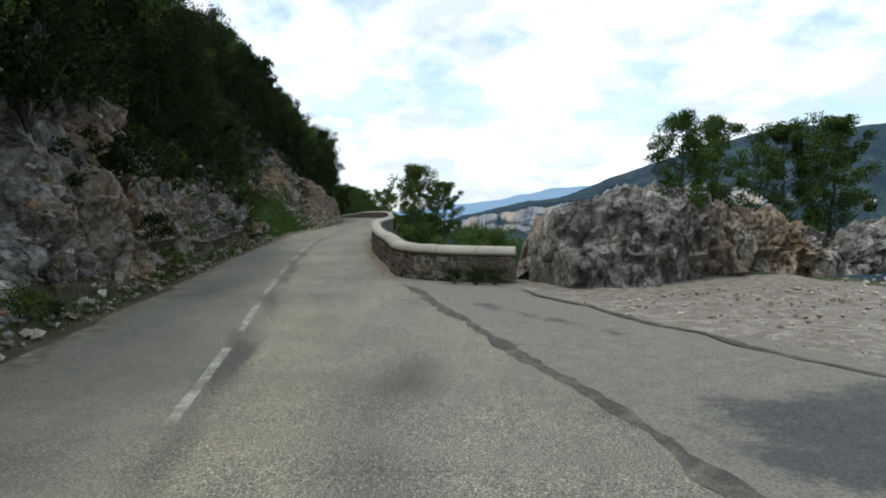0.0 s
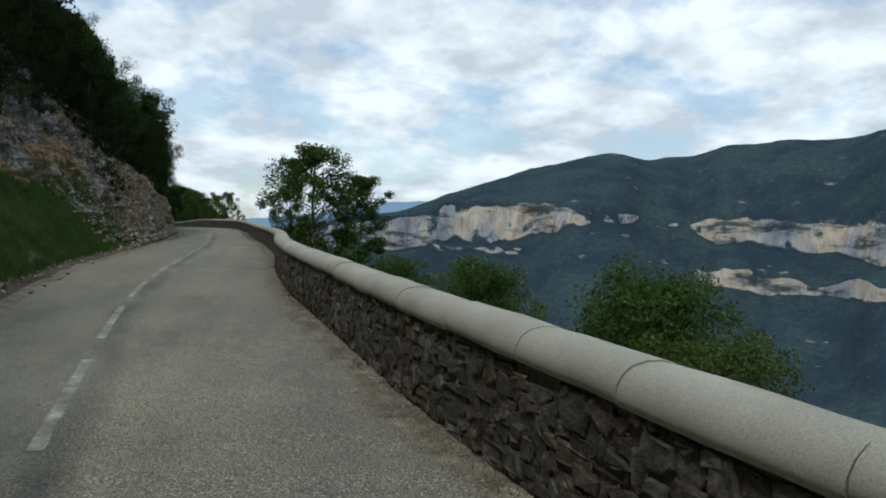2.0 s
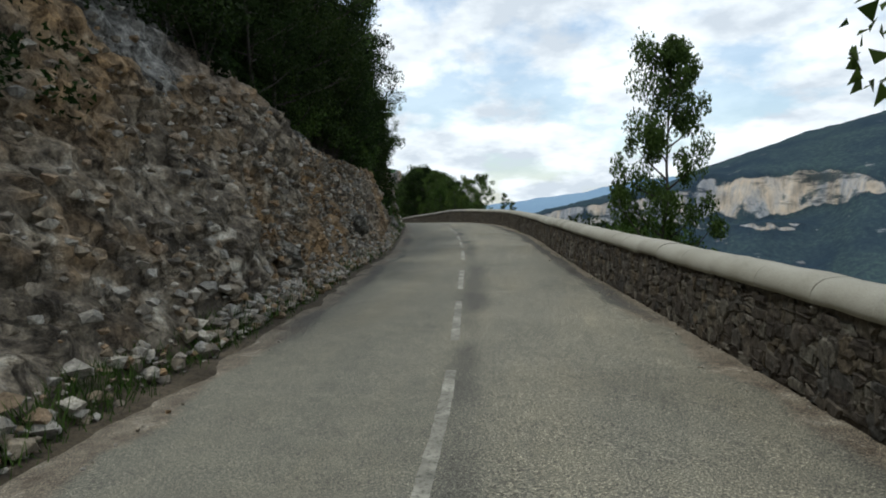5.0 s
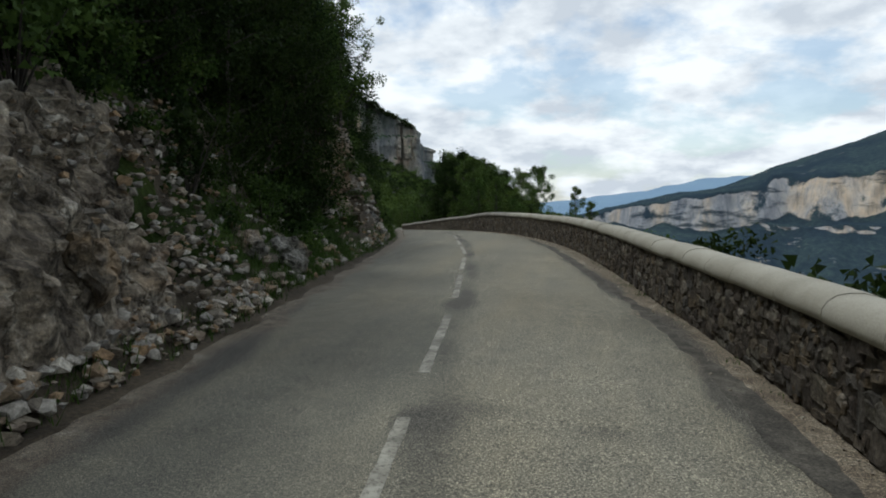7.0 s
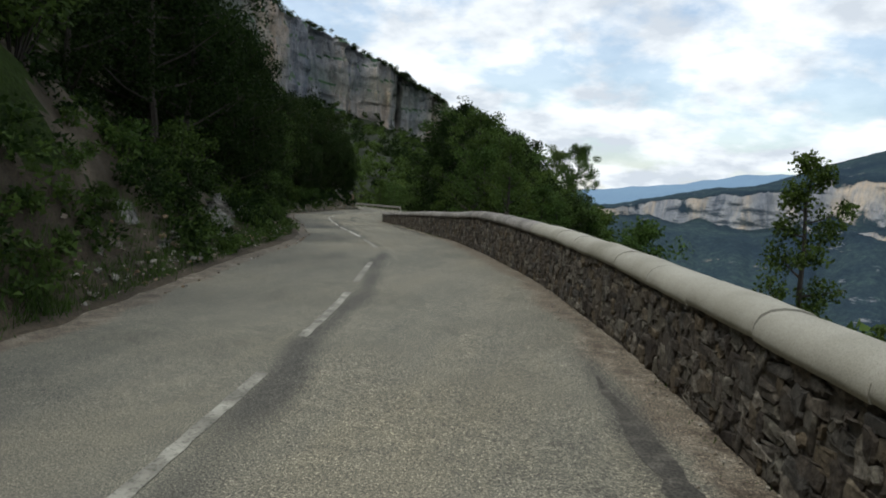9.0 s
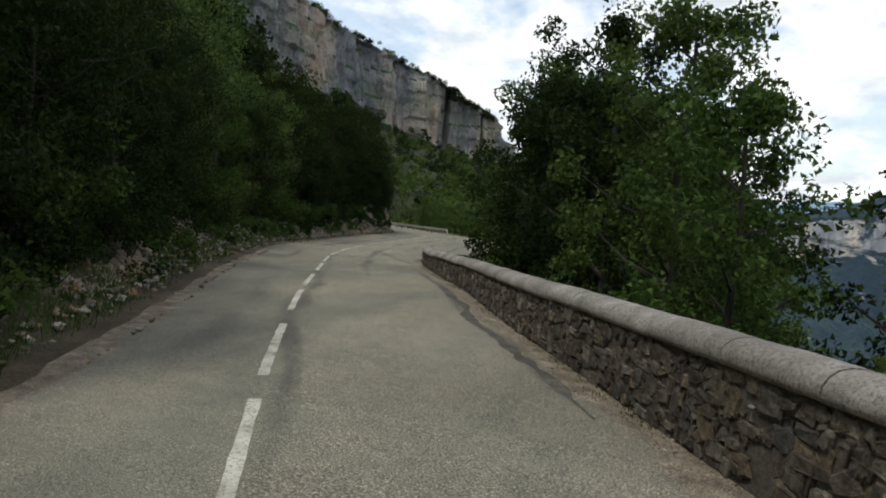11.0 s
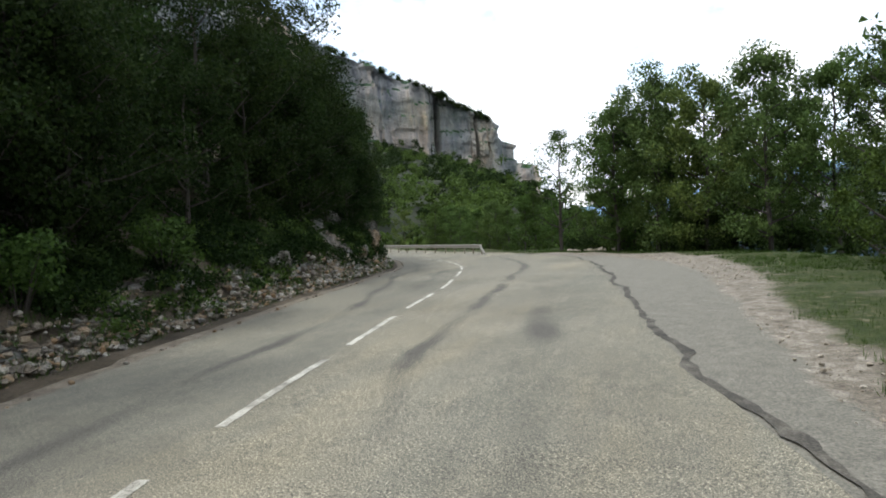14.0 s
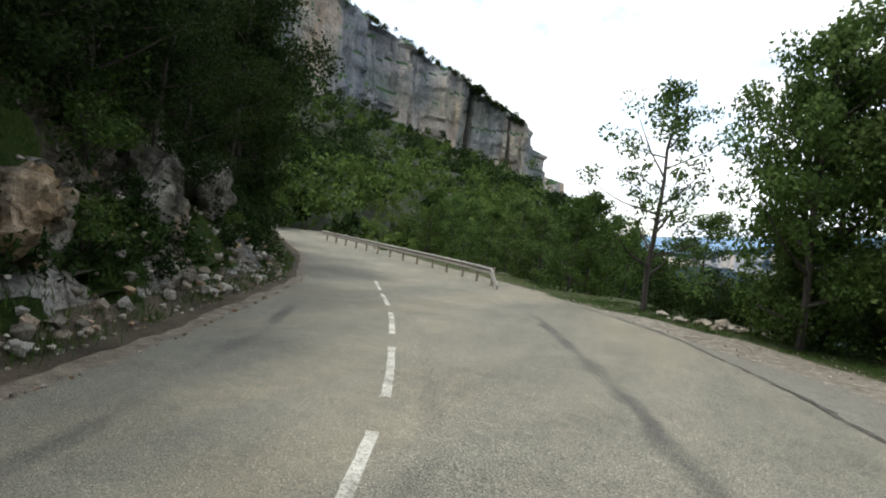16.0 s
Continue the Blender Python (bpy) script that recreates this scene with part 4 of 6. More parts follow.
crack_seal(lambda y: right_x(y) + 0.06, 142.2, 191, 0.125, 1, 0.12)
crack_seal(wall_tar, 66, 100, 0.2, 2, 0.05)
crack_seal(wall_tar, 118, 129, 0.17, 6, 0.06)
crack_seal(lambda y: right_x(y) - 0.02, -5, 15.5, 0.2, 8, 0.06)
crack_seal(lambda y: float(np.interp(y, [4, 7.1, 8.3, 10.6, 14.5], [5.9, 4.37, 3.68, 2.87, 1.5])), 5.0, 14.4, 0.12, 9, 0.16)

# ---- stone parapet ----
def wall_frame(path):
    """Points with their tangent and outward side, every 0.25 m along a path of x, y."""
    p = np.array(path, float)
    s = np.r_[0, np.cumsum(np.hypot(*np.diff(p, axis=0).T))]
    q = np.arange(0, s[-1], 0.25)
    x, y = np.interp(q, s, p[:, 0]), np.interp(q, s, p[:, 1])
    return q, np.stack([x, y], 1)


WALL_PATH = [(1.7, 15.5), (0.9, 15.65), (0.0, 15.95), (-0.7, 16.35), (-1.15, 17.0), (-1.4, 18.0)] + [(wall_x(y), y) for y in np.arange(19, 139.6, 0.75)] + [(wall_x(140), 140.0)]
WS, WP = wall_frame(WALL_PATH)
wall = new("parapet_wall")
tagged(wall, "rubble stone parapet with rounded pale concrete coping", "wall", kind="structure")


def wall_height(s):
    y = float(np.interp(s, WS, WP[:, 1]))
    return float(np.interp(y, [15.5, 19, 26, 40, 46, 58, 72, 77, 84, 100, 108, 112.5, 117, 125, 132, 134.3, 138, 139.2, 140], [0.62, 0.68, 0.77, 0.79, 0.80, 0.77, 0.76, 0.71, 0.72, 0.78, 0.88, 0.91, 0.76, 0.62, 0.52, 0.45, 0.45, 0.44, 0.40])) + 0.03


def wall_at(s):
    x, y = np.interp(s, WS, WP[:, 0]), np.interp(s, WS, WP[:, 1])
    a, b = max(s - 0.3, 0), min(s + 0.3, WS[-1])
    t = Vector((np.interp(b, WS, WP[:, 0]) - np.interp(a, WS, WP[:, 0]), np.interp(b, WS, WP[:, 1]) - np.interp(a, WS, WP[:, 1]), 0)).normalized()
    return Vector((x, y, road_z(y))), t, Vector((t.y, -t.x, 0))


def wall_core():
    verts, n = [], len(WS)
    prof = [(0.014, -0.6), (0.014, 1.0), (0.37, 1.0), (0.37, -1.6)]
    for s in WS:
        p, t, o = wall_at(s)
        h = wall_height(s)
        for d, z in prof:
            verts.append(p + o * d + Vector((0, 0, z * h if z > 0 else z)))
    faces = up_faces(n, 4) + [(0, 1, 2, 3), tuple(4 * (n - 1) + k for k in (3, 2, 1, 0))]
    return part("core", mesh_of("wall_core", verts, faces, [MORTAR]), wall)


wall_core()


def coping():
    """Rounded coping, in lengths of about a metre with open joints."""
    s, k = 0.0, 0
    prof = [(-0.04, 0.0), (-0.052, 0.045), (-0.045, 0.095), (-0.01, 0.15), (0.05, 0.19), (0.14, 0.21), (0.24, 0.21), (0.33, 0.19), (0.39, 0.15), (0.425, 0.095), (0.432, 0.045), (0.42, 0.0)]
    rng = random.Random(4)
    while s < WS[-1] - 0.3:
        e = min(s + rng.uniform(0.85, 1.25), WS[-1])
        qs = np.linspace(s + 0.006, e - 0.006, 5)
        verts, m = [], len(prof)
        jz = rng.uniform(-0.008, 0.008)
        for i, q in enumerate(qs):
            p, t, o = wall_at(q)
            tuck = 0.005 if i in (0, len(qs) - 1) else 0.0
            for d, z in prof:
                w = 0.008 * fbm((q * 2.0, d * 4, z * 4), 3)
                verts.append(p + o * (0.19 + (d - 0.19) * (1 - tuck * 3) + w) + Vector((0, 0, wall_height(q) + z * (1 - tuck * 2) + jz + w)))
        faces = [(i * m + j, (i + 1) * m + j, (i + 1) * m + j + 1, i * m + j + 1) for i in range(4) for j in range(m - 1)]
        faces += [(i * m + m - 1, (i + 1) * m + m - 1, (i + 1) * m, i * m) for i in range(4)]
        verts += verts[:m] + verts[4 * m:5 * m]
        faces += [tuple(5 * m + j for j in range(m)), tuple(6 * m + j for j in range(m - 1, -1, -1))]
        me = mesh_of("coping_stone", verts, faces, [COPING_WORN if wall_at(s)[0].y > 106 else CONCRETE])
        me.polygons.foreach_set("use_smooth", [i < 4 * m for i in range(len(faces))])
        part("coping_stone", me, wall, "rounded weathered concrete coping length" if k == 0 else "")
        s, k = e, k + 1


coping()

def stone_mesh(seed, points=11, flat=1.0):
    """One broken stone about a metre across."""
    rng = random.Random(seed)
    bm = bmesh.new()
    for _ in range(points):
        v = Vector((rng.gauss(0, 1), rng.gauss(0, 1), rng.gauss(0, 1))).normalized() * rng.uniform(0.42, 0.56)
        v.z *= flat
        bm.verts.new(v)
    hull = bmesh.ops.convex_hull(bm, input=bm.verts)
    bmesh.ops.delete(bm, geom=[g for g in hull["geom_interior"] if isinstance(g, bmesh.types.BMVert)], context="VERTS")
    bmesh.ops.recalc_face_normals(bm, faces=bm.faces)
    me = bpy.data.meshes.new("stone")
    bm.to_mesh(me)
    bm.free()
    return me


STONES = [stone_mesh(k, 12, 0.75) for k in range(10)]
STONE_DATA = [(np.array([v.co[:] for v in me.vertices]), [tuple(p.vertices) for p in me.polygons]) for me in STONES]
for me in STONES:
    me.materials.append(RUBBLE)


def joined_stones(name, mats, places, parent=None, label="", category=""):
    """Many stones in one mesh: places hold x, y, z, size, turn, variant."""
    verts, faces, count = [], [], 0
    for x, y, z, size, turn, kind in places:
        v, f = STONE_DATA[kind]
        c, s = math.cos(turn), math.sin(turn)
        w = np.stack([x + size * (v[:, 0] * c - v[:, 1] * s), y + size * (v[:, 0] * s + v[:, 1] * c), z + size * v[:, 2]], 1)
        verts += w.tolist()
        faces += [tuple(i + count for i in q) for q in f]
        count += len(v)
    me = mesh_of(name, verts, faces, mats)
    if parent:
        return tagged(part(name, me, parent, label), kind="stuff")
    return tagged(new(name, me), label, category, kind="stuff")


DRAINS = (22.5, 29.0, 40.6, 47.5, 66.2, 76.1, 85.3, 96.0, 116.8, 126.3)
DARK = two_scale("drain_shadow", 2, 20, [(0.3, (0.015, 0.014, 0.012)), (0.7, (0.03, 0.028, 0.025))], GRAIN, 0.95)
# wall stones
def wall_stones():
    rng = random.Random(11)
    near, rest_v, rest_f = 0, [], []
    s_end = WS[-1] - 0.3
    course, level = [], 0.0
    while level < 0.92:
        h = rng.uniform(0.075, 0.13)
        course.append((level, h))
        level += h
    for z0, ch in course:
        s = rng.uniform(0, 0.2)
        while s < s_end:
            w = 0.07 + 0.25 * rng.random() ** 1.9
            p, t, o = wall_at(min(s + w / 2, s_end))
            top = wall_height(s)
            if z0 + ch * 0.6 > top:
                s += w
                continue
            h = min(ch * rng.choice((0.8, 1.0, 1.2, 1.9)) * rng.uniform(0.8, 1.2), top - z0)
            zj = max(0.0, z0 + rng.uniform(-0.05, 0.05) + 0.06 * fbm((s * 0.9, z0 * 5, 2.0), 3) * min(1.0, z0 * 6))
            h = min(h, top - zj)
            gap, proud = 0.004, rng.uniform(-0.004, 0.022)
            if any(abs(p.y - q) < 0.16 for q in DRAINS) and z0 < 0.3:
                s += w
                continue
            cx = [-w / 2 + gap, w / 2 - gap]
            pts = []
            cut = min(w, h) * rng.uniform(0.12, 0.38)
            for ax, az in ((cx[0] + cut, 0), (cx[1] - cut, 0), (cx[1], cut), (cx[1], h - cut), (cx[1] - cut, h), (cx[0] + cut, h), (cx[0], h - cut), (cx[0], cut)):
                pts.append((ax + rng.uniform(-0.03, 0.03), az + gap + rng.uniform(-0.024, 0.024)))
            mx, mz = sum(a for a, _ in pts) / 8, sum(b for _, b in pts) / 8
            verts = [t * a + o * 0.06 + Vector((0, 0, b + zj)) for a, b in pts]
            verts += [t * a - o * (proud * 0.35) + Vector((0, 0, b + zj)) for a, b in pts]
            verts += [t * (mx + (a - mx) * 0.84) - o * (proud + rng.uniform(-0.011, 0.011)) + Vector((0, 0, mz + (b - mz) * 0.82 + zj)) for a, b in pts]
            faces = [(k, (k + 1) % 8, 8 + (k + 1) % 8, 8 + k) for k in range(8)] + [(8 + k, 8 + (k + 1) % 8, 16 + (k + 1) % 8, 16 + k) for k in range(8)] + [tuple(range(16, 24))]
            faces = [f[::-1] for f in faces]
            if 20.5 < p.y < 33.5 and near < 300:
                me = mesh_of("stone", verts, faces, [WALLSTONE])
                ob = part("stone", me, wall)
                ob.location = p
                near += 1
            else:
                k0 = len(rest_v)
                rest_v += [v + p for v in verts]
                rest_f += [tuple(i + k0 for i in f) for f in faces]
            s += w
    tagged(part("stonework", mesh_of("stonework", rest_v, rest_f, [WALLSTONE]), wall, "irregular grey and brown rubble stones"), kind="stuff")


wall_stones()
# no openings are cut: solid dark blocks carry the drains' shade as colour
for y in DRAINS:
    p, t, o = wall_at(float(np.interp(y, WP[30:, 1], WS[30:])))
    bm = bmesh.new()
    bmesh.ops.create_cube(bm, size=1.0, matrix=Matrix.Translation(p + o * 0.05 + Vector((0, 0, 0.13))) @ t.to_track_quat("X", "Z").to_matrix().to_4x4() @ Matrix.Diagonal((0.2, 0.06, 0.24, 1)))
    me = bpy.data.meshes.new("drain_hole")
    bm.to_mesh(me)
    bm.free()
    me.materials.append(DARK)
    part("drain_hole", me, wall, "near-black block with the shade of a drain opening as its colour")

# ---- rock outcrop by the parking place ----
def outcrop():
    line = np.array([(2.15, 15.95, 0.9), (2.5, 15.6, 1.75), (3.6, 15.5, 2.05), (5.0, 16.2, 2.15), (6.5, 17.3, 2.25), (8.0, 18.6, 1.95), (10, 20.0, 1.45), (12.0, 21.2, 1.1), (13.2, 21.8, 0.55), (14.0, 22.0, 1.35), (17, 22.8, 1.6), (21, 23.5, 1.3)])
    us, vs = np.linspace(0, len(line) - 1, 300), np.linspace(0, math.pi, 64)
    verts = []
    for u in us:
        x, y, h = (np.interp(u, range(len(line)), line[:, c]) for c in range(3))
        end = min(1.0, 0.45 + u * 0.8, 0.3 + (len(line) - 1 - u))
        for v in vs:
            c, s = math.cos(v), math.sin(v)
            p = Vector((x + 0.35 * c, y - 1.25 * end * math.copysign(abs(c) ** 0.7, c) + 0.2, road_z(y) - 0.25 + (h + 0.25) * end * s ** 0.62))
            block = noise.cell(Vector((p.x * 0.9 + 0.3 * p.z, p.y * 0.9, p.z * 1.1))) - 0.5
            small = noise.cell(Vector((p.x * 2.2, p.y * 2.4 + p.x, p.z * 2.6))) - 0.5
            tiny = noise.cell(Vector((p.x * 5.5, p.y * 5.4 + p.x, p.z * 6.0))) - 0.5
            off = 0.50 * fbm(p * 0.6, 5) + 0.16 * block + 0.12 * small + 0.08 * tiny
            verts.append(p + Vector((0.3 * off, -c * off, off * max(s, 0.2))))
    ob = new("rock_outcrop")
    tagged(ob, "weathered grey limestone outcrop at the end of the parapet", "rock")
    n = len(vs)
    for k, (a, b) in enumerate(((0, 62), (62, 128), (128, 190), (190, 246), (246, 299))):
        part("rock_mass", mesh_of("rock_mass", verts[a * n:(b + 1) * n], [f[::-1] for f in up_faces(b - a + 1, n)], [ROCK]), ob)
    return ob


outcrop()

# ---- rubble on the cut face ----
def rubble():
    rng = random.Random(5)
    near, rest = 0, []
    holder = new("rubble_face")
    tagged(holder, "loose broken limestone rubble in the cut bank", "rubble")
    zones = [(60.5, 82, 0.1, 3.1, 4600, 0.03, 0.19), (49, 61, 0.1, 5.2, 1900, 0.04, 0.22), (80, 88, 0.2, 3.3, 420, 0.05, 0.24), (89, 98, 0.2, 3.6, 480, 0.05, 0.24), (-2, 35, 0.0, 1.2, 500, 0.05, 0.2),
             (2, 35, 1.2, 4.0, 500, 0.06, 0.3), (100, 118, 0.1, 1.6, 260, 0.03, 0.13), (118, 166, 0.1, 2.0, 1500, 0.03, 0.16), (147, 164, 0.1, 1.5, 900, 0.03, 0.17), (160, 182, 0.1, 2.6, 420, 0.05, 0.24), (100, 184, -0.2, 0.7, 1500, 0.02, 0.09), (34, 60, -0.2, 0.6, 350, 0.02, 0.09)]
    for y0, y1, u0, u1, count, s0, s1 in zones:
        for _ in range(count):
            y, u = rng.uniform(y0, y1), rng.uniform(u0, u1)
            d, h = hill_profile(y, u)
            size = s0 + (s1 - s0) * rng.random() ** 2.2
            if h < 0.7:
                size *= 1.25
            lump = 0.3 * fbm((y * 0.5, h * 0.6, 7.0), 3)
            x = left_x(y) - d + 0.10 + 0.25 * lump
            z = road_z(y) + h + 0.02
            if h < 0.05:
                z = road_z(y) + size * 0.25
            if 66 < y < 76 and near < 290 and h < 2.6 and size > 0.12:
                ob = part("stone", STONES[near % 10], holder)
                ob.matrix_basis = Matrix.LocRotScale((x, y, z), Euler((rng.uniform(0, 6), rng.uniform(0, 6), rng.uniform(0, 6))), (size * 1.2, size, size))
                near += 1
            else:
                rest.append((x, y, z, size, rng.uniform(0, 6.28), rng.randrange(10)))
    joined_stones("scree", [RUBBLE], rest, holder)


rubble()


def boulder_mesh(seed):
    bm = bmesh.new()
    bmesh.ops.create_icosphere(bm, subdivisions=4, radius=0.5)
    for v in bm.verts:
        p = v.co.copy() + Vector((seed * 3.1, 0, 0))
        v.co *= 1 + 0.45 * fbm(p * 1.6, 4) + 0.20 * (noise.cell(p * 3.0) - 0.5) + 0.08 * (noise.cell(p * 7.0) - 0.5)
        v.co.z *= 0.8
    me = bpy.data.meshes.new("boulder")
    bm.to_mesh(me)
    bm.free()
    me.materials.append(SHADED_ROCK)
    return me


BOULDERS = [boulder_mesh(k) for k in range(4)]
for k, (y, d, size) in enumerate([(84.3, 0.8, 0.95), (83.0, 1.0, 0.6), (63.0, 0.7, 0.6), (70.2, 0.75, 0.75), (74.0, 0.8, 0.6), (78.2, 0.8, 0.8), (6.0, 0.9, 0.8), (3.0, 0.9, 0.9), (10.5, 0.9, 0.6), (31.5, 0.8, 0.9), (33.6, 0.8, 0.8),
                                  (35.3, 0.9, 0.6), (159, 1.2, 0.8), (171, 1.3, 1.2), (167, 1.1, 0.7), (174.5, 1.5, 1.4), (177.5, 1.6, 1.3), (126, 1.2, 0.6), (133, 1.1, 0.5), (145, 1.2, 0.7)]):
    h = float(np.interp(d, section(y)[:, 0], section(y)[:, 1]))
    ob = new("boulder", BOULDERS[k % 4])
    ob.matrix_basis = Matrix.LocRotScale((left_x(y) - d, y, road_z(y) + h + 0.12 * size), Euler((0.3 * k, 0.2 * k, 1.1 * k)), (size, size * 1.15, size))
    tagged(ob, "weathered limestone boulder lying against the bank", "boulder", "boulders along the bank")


PARAPET_BLOCK = BOULDERS[0].copy()
PARAPET_BLOCK.materials[0] = ROCK
for x, y, size, flat, turn in ((-26.1, 141.2, 0.95, 0.5, 0.35), (-25.5, 141.9, 0.9, 0.4, 1.9), (-26.35, 140.55, 0.7, 0.6, 2.6), (-25.0, 141.0, 0.7, 0.5, 0.9)):
    ob = new("boulder", PARAPET_BLOCK)
    ob.matrix_basis = Matrix.LocRotScale((x, y, road_z(y) + 0.10 * size), Euler((0.1, 0.15, turn)), (size, size * 0.7, size * flat))
    tagged(ob, "flat grey limestone block lying at the end of the parapet", "boulder", "blocks at the parapet's end")


# ---- vegetation ----
def leaf_cloud(rng, centres, radii, per, leaf, flat=0.8, corners=3):
    """Vertices of many small folded leaves round the centres."""
    c = np.repeat(np.asarray(centres, float), per, 0)
    r = np.repeat(np.asarray(radii, float), per)
    n = len(c)
    g = rng.normal(size=(n, 3))
    g /= np.linalg.norm(g, axis=1)[:, None]
    rad = rng.random(n) ** 0.45
    p = c + g * (r * rad)[:, None] * np.array([1, 1, flat])
    a = rng.normal(size=(n, 3)) + g * 0.5
    a[:, 2] -= 0.25
    a /= np.linalg.norm(a, axis=1)[:, None]
    b = np.cross(a, rng.normal(size=(n, 3)))
    b /= np.linalg.norm(b, axis=1)[:, None] + 1e-9
    s = leaf * rng.uniform(0.6, 1.35, n)[:, None]
    v = np.stack([p - a * s * 0.5, p + b * s * 0.34 + a * s * 0.02, p + a * s * 0.6, p - b * s * 0.34 + a * s * 0.02], 1)
    if corners == 3:
        v = np.stack([v[:, 0], p + b * s * 0.5 + a * s * 0.2, p - b * s * 0.25 + a * s * 0.55], 1)
    return v.reshape(-1, 3)


def leaf_mesh(name, verts, mat, q=3):
    n = len(verts) // q
    me = bpy.data.meshes.new(name)
    me.vertices.add(q * n)
    me.vertices.foreach_set("co", verts.ravel())
    me.loops.add(q * n)
    me.loops.foreach_set("vertex_index", np.arange(q * n))
    me.polygons.add(n)
    me.polygons.foreach_set("loop_start", np.arange(n) * q)
    me.polygons.foreach_set("loop_total", np.full(n, q))
    me.materials.append(mat)
    me.update()
    me.validate()
    return me


def tube(bm, points, radii, sides=6):
    rings = []
    for k, p in enumerate(points):
        a, b = points[max(k - 1, 0)], points[min(k + 1, len(points) - 1)]
        t = (Vector(b) - Vector(a)).normalized()
        u = t.orthogonal().normalized()
        w = t.cross(u)
        rings.append([bm.verts.new(Vector(p) + (u * math.cos(q) + w * math.sin(q)) * radii[k]) for q in (2 * math.pi * j / sides for j in range(sides))])
    for r0, r1 in zip(rings, rings[1:]):
        for j in range(sides):
            bm.faces.new((r0[j], r0[(j + 1) % sides], r1[(j + 1) % sides], r1[j]))


def tree_meshes(seed, height, spread, bare, limbs, per, leaf, clump, mat, corners=3, split=False):
    """Trunk with limbs, and crown, of one tree standing at the origin; split gives each limb a mesh of its own."""
    rng, nr = random.Random(seed), np.random.default_rng(seed)
    bm, arms = bmesh.new(), []
    lean = Vector((rng.uniform(-0.06, 0.06), rng.uniform(-0.06, 0.06), 1))
    pts = [Vector((0, 0, -0.6)) + lean * (height + 0.6) * k / 8 + Vector((rng.uniform(-1, 1), rng.uniform(-1, 1), 0)) * 0.012 * height * (k > 0) for k in range(9)]
    base_r = 0.012 * height + 0.03
    tube(bm, pts, [base_r * (1 - 0.11 * k) + 0.008 for k in range(9)], 6)
    centres, radii = [], []
    for i in range(limbs):
        f = bare + (1 - bare) * (i + rng.random() * 0.8) / limbs
        f = min(f, 0.97)
        k = f * 8
        start = pts[int(k)].lerp(pts[min(int(k) + 1, 8)], k - int(k))
        ang = i * 2.4 + rng.uniform(-0.5, 0.5)
        reach = spread * (0.35 + 0.75 * math.sin(math.pi * min(1.0, 0.22 + (f - bare) / (1 - bare + 1e-6) * 0.78))) * rng.uniform(0.65, 1.2)
        rise = rng.uniform(0.25, 0.7)
        end = start + Vector((math.cos(ang), math.sin(ang), rise)) * reach
        mid = start.lerp(end, 0.5) + Vector((0, 0, -0.06 * reach))
        r0 = base_r * (1 - 0.8 * f) * 0.55 + 0.006
        arm = bmesh.new() if split else bm
        tube(arm, [start, mid, end], [r0, r0 * 0.6, 0.006], 4)
        for j in range(4):
            q = 0.4 + 0.2 * j + rng.uniform(-0.08, 0.08)
            c = start.lerp(mid, q * 2) if q < 0.5 else mid.lerp(end, min(1.05, q * 2 - 1))
            side = Vector((rng.uniform(-1, 1), rng.uniform(-1, 1), rng.uniform(-0.4, 0.7))) * reach * 0.28
            if j % 2:
                tube(arm, [c, c + side], [r0 * 0.3, 0.004], 3)
            centres.append(c + side)
            radii.append(clump * rng.uniform(0.6, 1.15))
        if split:
            limb = bpy.data.meshes.new("limb")
            arm.to_mesh(limb)
            arm.free()
            limb.materials.append(BARK)
            arms.append(limb)
    for j in range(3):
        centres.append(pts[8] + Vector((rng.uniform(-0.3, 0.3), rng.uniform(-0.3, 0.3), -0.2 * j)))
        radii.append(clump * 0.7)
    trunk = bpy.data.meshes.new("trunk")
    bm.to_mesh(trunk)
    bm.free()
    trunk.materials.append(BARK)
    return trunk, leaf_mesh("crown", leaf_cloud(nr, centres, radii, per, leaf, 0.8, corners), mat, corners), arms


def tree(name, meshes, label, group, category="tree"):
    ob = new(name)
    tagged(ob, label, category, group)
    trunk = part("trunk", meshes[0], ob)
    for limb in meshes[2]:
        part("limb", limb, trunk)
    part("crown", meshes[1], ob)
    return ob


def place(x, y, z, scale, turn, stretch=1.0):
    return Matrix.LocRotScale((x, y, z), Euler((0, 0, turn)), (scale, scale, scale * stretch))


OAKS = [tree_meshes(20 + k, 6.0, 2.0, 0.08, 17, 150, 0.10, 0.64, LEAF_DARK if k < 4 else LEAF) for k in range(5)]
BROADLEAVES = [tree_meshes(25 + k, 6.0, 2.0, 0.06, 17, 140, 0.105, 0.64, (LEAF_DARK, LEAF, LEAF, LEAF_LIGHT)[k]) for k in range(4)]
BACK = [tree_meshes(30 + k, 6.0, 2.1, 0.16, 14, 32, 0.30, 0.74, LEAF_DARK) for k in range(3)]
ASHES = [tree_meshes(40 + k, 7.0, 1.9, 0.09, 16, 100, 0.14, 0.58, LEAF_LIGHT if k == 3 else LEAF) for k in range(4)]
CLEARING = [tree_meshes(45 + k, 7.0, 2.0, 0.14, 22, 170, 0.12, 0.58, LEAF_LIGHT) for k in range(2)]
NEAR_ASH = [tree_meshes(50 + k, 7.0, 1.9, 0.16, 19, 135, 0.105, 0.50, LEAF_DARK if k == 1 else LEAF) for k in range(3)]
OPEN = [tree_meshes(60 + k, 7.0, 2.0, 0.14, 22, 200, 0.12, 0.58, LEAF, 3, True) for k in range(3)]
